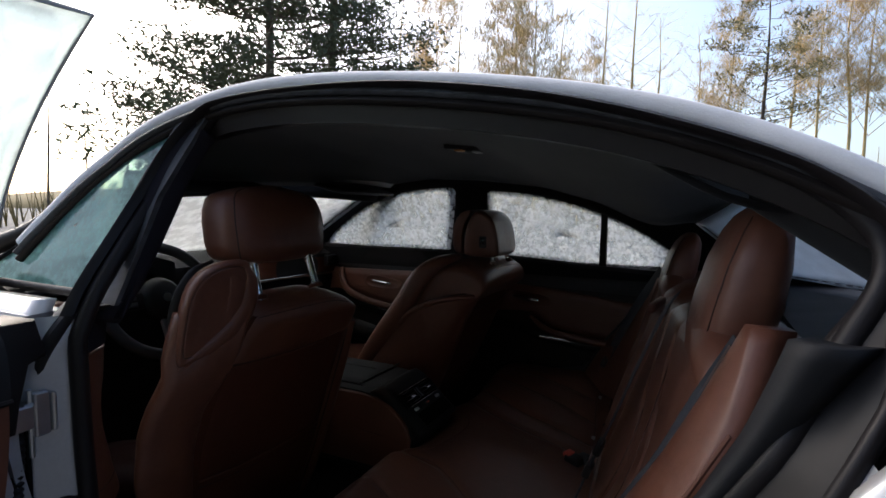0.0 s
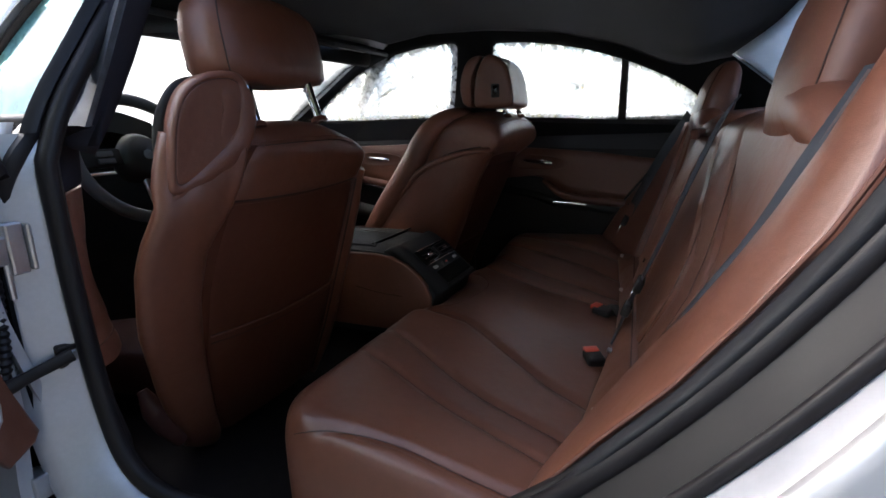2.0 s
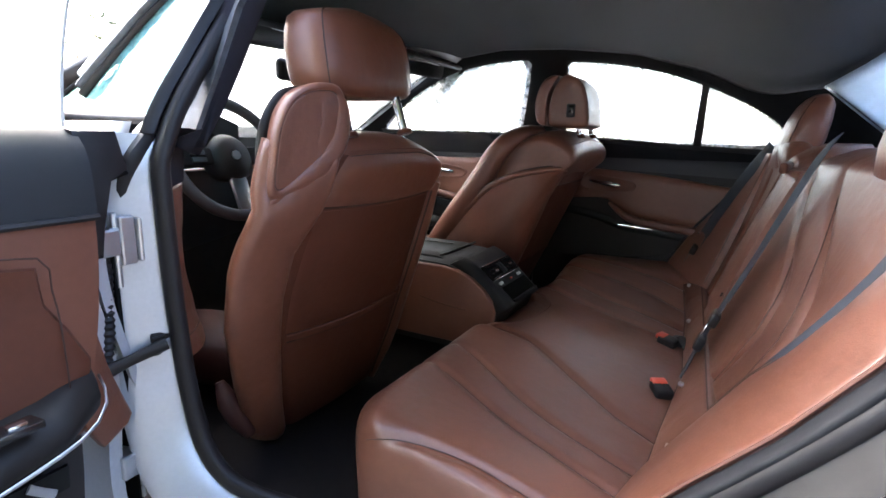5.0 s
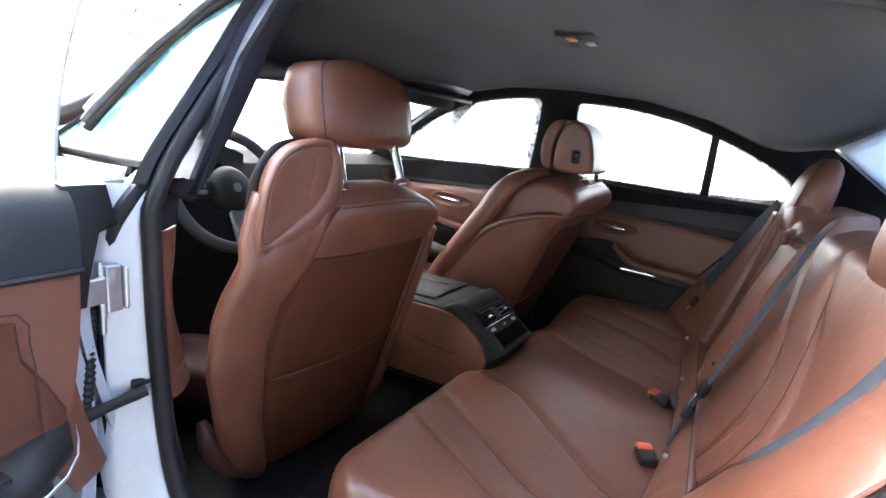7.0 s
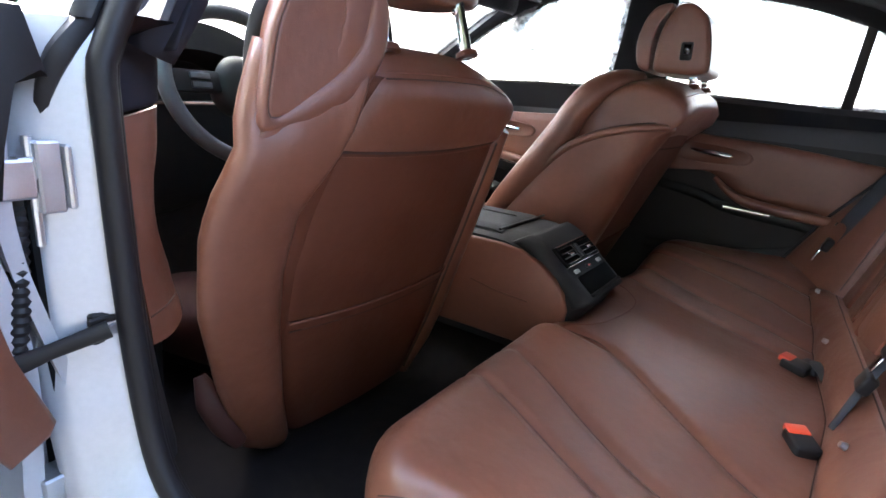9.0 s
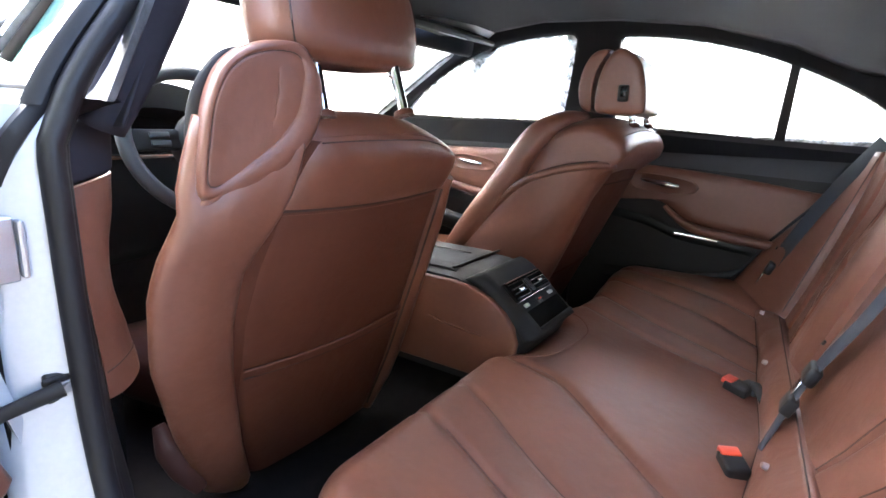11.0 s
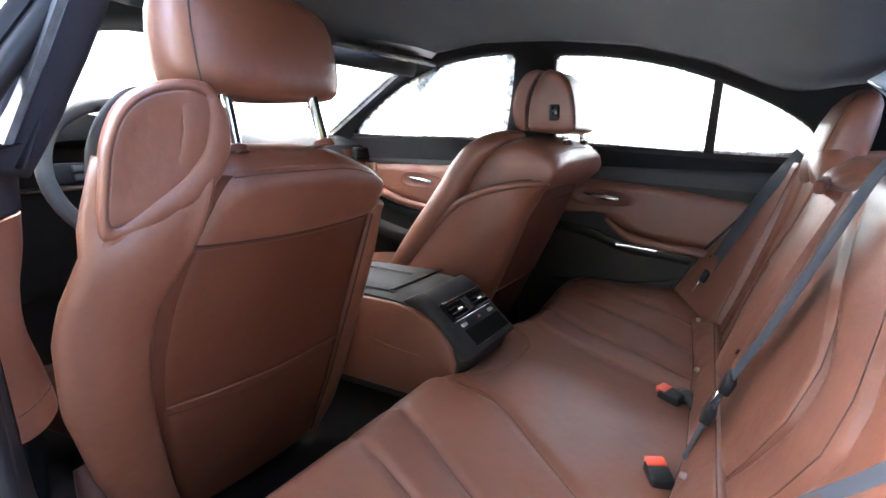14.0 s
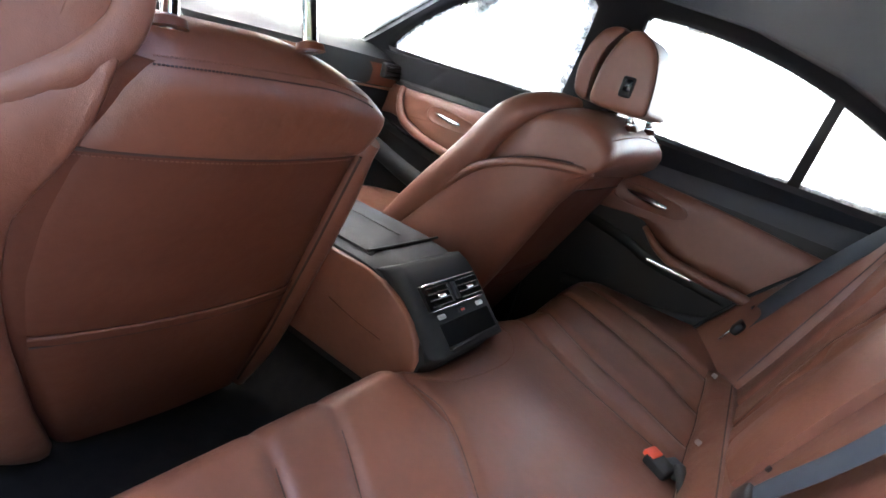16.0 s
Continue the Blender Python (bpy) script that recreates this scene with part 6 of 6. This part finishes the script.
# ---- dashboard, wheel, mirror, visors ----
drafted(((1.30, 0, 0, -0.13), (0, 1.06, 0, 0.0), (0, 0, 1.15, -0.06)))
dash = thing("dashboard", (-0.85, 0.0, 0.4), "dark grey dashboard with brown leather face", "dashboard")
part("top", slab(lambda u, v: (-0.74 - 0.22 * v - 0.06 * math.sin(math.pi * u), -0.66 + 1.36 * u, 0.865 + 0.035 * math.sin(math.pi * v) + 0.02 * math.exp(-((u - 0.22) / 0.12) ** 2)), 30, 8, (0, 0, -0.03)), PLASTIC, dash, "dark grey padded top", 60)
part("face", slab(lambda u, v: (-0.735 - 0.05 * math.sin(math.pi * u) - 0.10 * (1 - v) ** 2 + 0.01 * math.sin(math.pi * v), -0.66 + 1.36 * u, 0.52 + 0.345 * v), 24, 10, (-0.05, 0, 0)), PLASTIC, dash, "dark grey lower face", 60)
part("leather_band", slab(lambda u, v: (-0.722 - 0.05 * math.sin(math.pi * u), -0.05 + 0.74 * u, 0.785 + 0.065 * v), 20, 6, (-0.02, 0, 0)), LEATHER_DARK, dash, "brown leather band", 60)
part("trim_line", tube([(-0.72 - 0.05 * math.sin(math.pi * (y + 0.66) / 1.36), y, 0.782) for y in np.linspace(-0.64, 0.68, 30)], 0.004, 0.006, 6), CHROME, dash, "chrome line")
for y in (-0.58, 0.62):
    v_ = part("air_vent", block((-0.728, y, 0.835), (0.02, 0.10, 0.045), 0.006), BLACK, dash, "side air vent")
    for k in range(3):
        part("slat", block((-0.716, y, 0.822 + 0.013 * k), (0.006, 0.088, 0.003), 0.001, 1), GLOSS, v_)
solid("instrument_hood", slab(lambda u, v: (-0.66 - 0.14 * v, -0.58 + 0.32 * u, 0.90 + 0.035 * math.sin(math.pi * u) - 0.02 * v), 14, 6, (0, 0, -0.05)), PLASTIC, "dark grey hood over the instruments", "instrument hood", angle=60)
drafted()
for d, xa, xb in ((rdf, -0.36, 0.42), (fdf, -1.26, -0.37)):
    part("belt_top", slab(lambda u, v: (xa + (xb - xa) * u, 0.742 - 0.072 * v ** 1.5, 0.930 + 0.010 - 0.035 * (xa + (xb - xa) * u) + 0.004 * v), 24, 6, (0, 0.02, -0.03)), DOOR_GREY, d, "dark grey padded top under the window", 60)
sw = thing("steering_wheel", (-0.85, -0.41, 0.88), "grey leather steering wheel with switch spokes", "steering wheel")
WM = Matrix.Translation((-0.86, -0.415, 0.885)) @ Matrix.Rotation(radians(-22), 4, "Y") @ Matrix.Diagonal((1.05, 1.05, 1.05, 1))
part("rim", tube([(0.0, 0.165 * math.cos(a), 0.155 * math.sin(a)) for a in np.linspace(0, 2 * math.pi, 48, endpoint=False)], 0.015, None, 12, True, (1, 0, 0)), WHEEL_GREY, sw, "grey leather rim", 60, WM)
part("hub", tube([(-0.05, 0, 0), (0.0, 0, 0), (0.022, 0, 0)], [0.05, 0.065, 0.045], None, 24, up=(0, 0, 1)), BLACK, sw, "black airbag cover", 60, WM)
part("badge", tube([(0.022, 0, 0), (0.026, 0, 0)], 0.012, None, 20), STEEL, sw, "round pale badge", 60, WM)
for y in (-1, 1):
    part("spoke", block((0.0, y * 0.105, 0.005), (0.014, 0.10, 0.045), 0.006), BLACK, sw, "spoke with switches", 40, WM)
    for dz in (-0.010, 0.008):
        part("switch", block((0.010, y * 0.10, dz + 0.005), (0.006, 0.04, 0.012), 0.002), WHEEL_GREY, sw, "grey wheel switch", 40, WM)
part("spoke", block((0.0, 0, -0.10), (0.014, 0.05, 0.10), 0.006), STEEL, sw, "lower spoke", 40, WM)
rm = thing("rear_view_mirror", (-0.86, -0.10, 1.10), "black rear view mirror under the windscreen's top", "mirror")
part("case", block((-0.86, -0.14, 1.135), (0.03, 0.24, 0.062), 0.016, 3, Matrix.Rotation(radians(14), 4, "Z")), BLACK, rm)
part("stalk", tube([(-0.875, -0.10, 1.16), (-0.88, -0.08, 1.225)], 0.014, None, 8), BLACK, rm, "black stalk")
for y, z in ((-0.33, 1.222), (0.36, 1.232)):
    v_ = thing("sun_visor", (-0.70, y, z), "grey sun visor folded up with white label", "sun visor", "sun visors")
    part("flap", block((-0.72, y, z), (0.15, 0.36, 0.016), 0.007, 2, Matrix.Rotation(radians(14), 4, "Y")), DOOR_GREY, v_, "grey flap")
    part("label", block((-0.70, y, z - 0.014), (0.05, 0.09, 0.002), 0.0, 1, Matrix.Rotation(radians(14), 4, "Y")), WHITE, v_, "white warning label")
dl = thing("dome_light", (-0.06, 0.0, 1.32), "reading lamps in the headliner, one with an orange reflection painted on", "lamp")
part("case", block((-0.06, 0.0, 1.336), (0.10, 0.15, 0.02), 0.008, 3), BLACK, dl)
# this lens holds an orange reflection in its colour; it gives no light
part("lens", block((-0.075, -0.035, 1.325), (0.022, 0.034, 0.006), 0.002), ORANGE, dl, "lens coloured with an orange reflection")
part("lens", block((-0.045, 0.03, 1.325), (0.022, 0.034, 0.006), 0.002), GREY_SCREEN, dl, "pale lens")
lb = thing("warning_label", (-0.80, -0.697, 0.55), "small white printed label behind the pillar", "label")
part("sheet", block((-0.800, -0.692, 0.600), (0.060, 0.003, 0.095), 0.0, 1, Matrix.Rotation(radians(-12), 4, "Y")), WHITE, lb)
for k in range(6):
    part("print_bar", block((-0.800 + 0.0020 * k, -0.6945, 0.632 - 0.0110 * k), (0.042 - 0.008 * (k % 3), 0.001, 0.0048), 0.0, 1, Matrix.Rotation(radians(-12), 4, "Y")), BLACK, lb)

# ---- trees beyond the car ----
def tree(at, height, lean, seed, mat, kind, label):
    rnd = random.Random(seed)
    t = thing("tree", at, label, "tree", "woods behind the car")
    base = Vector(at)
    top = base + Vector((lean, rnd.uniform(-0.3, 0.3), height))
    conifer = kind in ("pine", "larch")
    trunk_r = height * {"pine": 0.013, "larch": 0.010, "bare": 0.008, "brush": 0.007}[kind]
    bm = tube(spline([base, base.lerp(top, 0.4) + Vector((rnd.uniform(-0.15, 0.15), 0, 0)), base.lerp(top, 0.75) + Vector((rnd.uniform(-0.2, 0.2), 0, 0)), top], 14), [trunk_r, trunk_r * 0.7, trunk_r * 0.12], None, 7)
    tips = []
    n = {"pine": 120, "larch": 34, "bare": 40, "brush": 44}[kind]
    for i in range(n):
        f = rnd.uniform(0.14 if kind == "pine" else 0.4, 0.98)
        o = base.lerp(top, f)
        a = rnd.uniform(0, 2 * math.pi)
        L = height * ((0.30 * (1.12 - f) + 0.06) if conifer else 0.20 * (1.1 - 0.6 * f))
        rise = {"pine": 0.10, "larch": 0.35, "bare": 0.75, "brush": 1.3}[kind]
        e = o + Vector((math.cos(a) * L, math.sin(a) * L, L * rise * rnd.uniform(0.4, 1.2)))
        mid = o.lerp(e, 0.5) + Vector((0, 0, -0.05 * L))
        r = trunk_r * 0.28 * (1.2 - f)
        tube(spline([o, mid, e], 6), [r, r * 0.6, r * 0.2], None, 4, bm=bm, caps=False)
        for k in range(7 if conifer else 5):
            g = rnd.uniform(0.3, 1.0)
            b = o.lerp(e, g)
            d = Vector((rnd.uniform(-1, 1), rnd.uniform(-1, 1), rnd.uniform(-0.1, 0.35 if conifer else 0.9))) * L * 0.38
            if not conifer:
                tube([b, b + d * 0.5 + Vector((0, 0, 0.05)), b + d], [r * 0.4, r * 0.25, r * 0.12], None, 3, bm=bm, caps=False)
                for q in range(3):
                    b2 = b + d * rnd.uniform(0.3, 0.9)
                    d2 = Vector((rnd.uniform(-1, 1), rnd.uniform(-1, 1), rnd.uniform(0, 1))) * L * 0.18
                    tube([b2, b2 + d2], [r * 0.2, r * 0.1], None, 3, bm=bm, caps=False)
            tips.append((b, b + d))
    part("trunk", bm, mat, t, "trunk and limbs", 180)
    if kind != "bare":
        dense, wide, rough, leaf = {"pine": (30, 0.032, 0.18, NEEDLES), "larch": (16, 0.026, 0.14, LARCH), "brush": (16, 0.012, 0.14, SUN_TINT_TWIGS)}[kind]
        vs, fs = [], []
        for b, e in tips:
            for q in range(dense):
                p = b.lerp(e, rnd.random()) + Vector((rnd.gauss(0, rough), rnd.gauss(0, rough), rnd.gauss(0, rough / 2)))
                d = Vector((rnd.uniform(-1, 1), rnd.uniform(-1, 1), rnd.uniform(-0.3, 0.8) if conifer else rnd.uniform(0.3, 2.0))).normalized() * (rnd.uniform(0.12, 0.24) if conifer else rnd.uniform(0.2, 0.5))
                w = d.orthogonal().normalized() * wide
                i = len(vs)
                vs += [p - w, p + w, p + d]
                fs.append((i, i + 1, i + 2))
        bm = bmesh.new()
        vv = [bm.verts.new(v) for v in vs]
        for f in fs:
            bm.faces.new([vv[k] for k in f])
        part("crown", bm, leaf, t, {"pine": "dark green needle clumps with gaps", "larch": "sparse yellow green needle clumps", "brush": "haze of fine twigs with golden sunlight in their colour"}[kind], 180)
    return t


# ways from the first standpoint: degrees to the left of straight across the car, and distance
def spot(deg, dist):
    a = radians(deg)
    return (0.56 - math.sin(a) * dist, -1.43 + math.cos(a) * dist, 0.0)


for deg, dist, h, lean, seed in ((44.5, 15, 11.5, 0.5, 3), (38.5, 17, 13.0, 0.3, 5)):
    tree(spot(deg, dist), h, lean, seed, BARK, "pine", "dark green pine tree at the wood's edge")
# most trunks here take the twig colour with sunlight in it
WOOD = ((63, 34, 8.5, BARK, "bare"), (60, 36, 7.5, BARK, "bare"), (57, 33, 8.0, BARK, "bare"), (34.5, 25, 10.5, SUN_TINT_TWIGS, "bare"), (31, 23, 10.5, SUN_TINT_TWIGS, "bare"), (27.5, 25, 11, SUN_TINT_TWIGS, "brush"), (24.8, 24, 10.5, SUN_TINT_TWIGS, "bare"), (19.5, 21, 9.6, SUN_TINT_TWIGS, "brush"), (17.0, 22, 9.8, SUN_TINT_TWIGS, "brush"),
        (22, 28, 9.6, SUN_TINT_TWIGS, "bare"), (14.0, 26, 10.4, SUN_TINT_TWIGS, "bare"), (9.8, 24, 10.5, SUN_TINT_TWIGS, "bare"), (7.0, 24, 11, SUN_TINT_TWIGS, "bare"), (5.0, 27, 10.0, SUN_TINT_TWIGS, "bare"), (12, 29, 9, SUN_TINT_TWIGS, "brush"), (-4.0, 20, 8.6, BARK, "larch"), (1.5, 28, 9.5, SUN_TINT_TWIGS, "bare"), (-1.5, 27, 9.6, SUN_TINT_TWIGS, "brush"), (-6.5, 26, 9.6, SUN_TINT_TWIGS, "bare"), (-8.5, 24, 9.4, SUN_TINT_TWIGS, "brush"),
        (-10.5, 24, 9.8, SUN_TINT_TWIGS, "bare"), (-12, 25, 9.6, SUN_TINT_TWIGS, "brush"), (-14.0, 24, 9.8, SUN_TINT_TWIGS, "brush"), (-16, 26, 10, SUN_TINT_TWIGS, "bare"))
for i, (deg, dist, h, mat_, kd) in enumerate(WOOD):
    tree(spot(deg, dist), h, 0.2, 20 + i, mat_, kd, {"bare": "bare winter tree with thin branches", "brush": "brushy winter tree with warm sunlight put into its colour", "larch": "slender tree with sparse yellow green clumps"}[kd])
rs = random.Random(9)
sb = bmesh.new()
for i in range(420):
    deg, dist = rs.uniform(-30, 75), rs.uniform(30, 48)
    p = Vector(spot(deg, dist))
    h = rs.uniform(1.2, 3.0) if deg > 30 else rs.uniform(2.5, 5.5)
    for k in range(3):
        tube([p, p + Vector((rs.uniform(-0.5, 0.5), rs.uniform(-0.5, 0.5), h * rs.uniform(0.6, 1)))], [0.05, 0.012], None, 3, bm=sb, caps=False)
solid("undergrowth", sb, SCRUB, "dense dry brush at the foot of the wood", "undergrowth", kind="stuff", angle=180)
hill = slab(lambda u, v: (-260 + 520 * u, 95 + 40 * v, 0.0 + 6.5 * math.sin(math.pi * v) * (0.8 + 0.3 * math.sin(9 * u))), 40, 6, (0, 0, -0.5))
solid("distant_wooded_hill", hill, SCRUB, "low wooded hill on the horizon", "hill", kind="structure", angle=180)

# added pines, out of view behind the standpoint, to dim the sky light
ws = random.Random(4)
wv, wf = [], []
wb = bmesh.new()
for i in range(230):
    deg = ws.uniform(85, 285)
    tall = 165 < deg < 250
    dist = ws.uniform(8.5, 13) if tall else ws.uniform(22, 30)
    p = Vector(spot(deg, dist))
    h = ws.uniform(14, 20) if tall else ws.uniform(4, 7)
    tube([p, p + Vector((0, 0, h))], [0.16, 0.03], None, 5, bm=wb, caps=False)
    for k in range(150):
        f = ws.uniform(0.06, 1.0)
        a = ws.uniform(0, 6.283)
        r = (1.05 - f) * 2.3 * math.sqrt(ws.random())
        q = p + Vector((math.cos(a) * r, math.sin(a) * r, f * h))
        e = Vector((math.cos(a + ws.uniform(-1, 1)), math.sin(a + ws.uniform(-1, 1)), ws.uniform(-0.5, 0.3))) * ws.uniform(0.5, 0.9)
        w = Vector((-math.sin(a), math.cos(a), ws.uniform(-0.4, 0.4))) * 0.22
        n0 = len(wv)
        wv += [q - w, q + w, q + e]
        wf.append((n0, n0 + 1, n0 + 2))
vv = [wb.verts.new(v) for v in wv]
for f in wf:
    wb.faces.new([vv[k] for k in f])
solid("unseen_pine_screen", wb, NEEDLES, "unseen pines added to hold back light behind the standpoint", "wood", kind="stuff", angle=180)
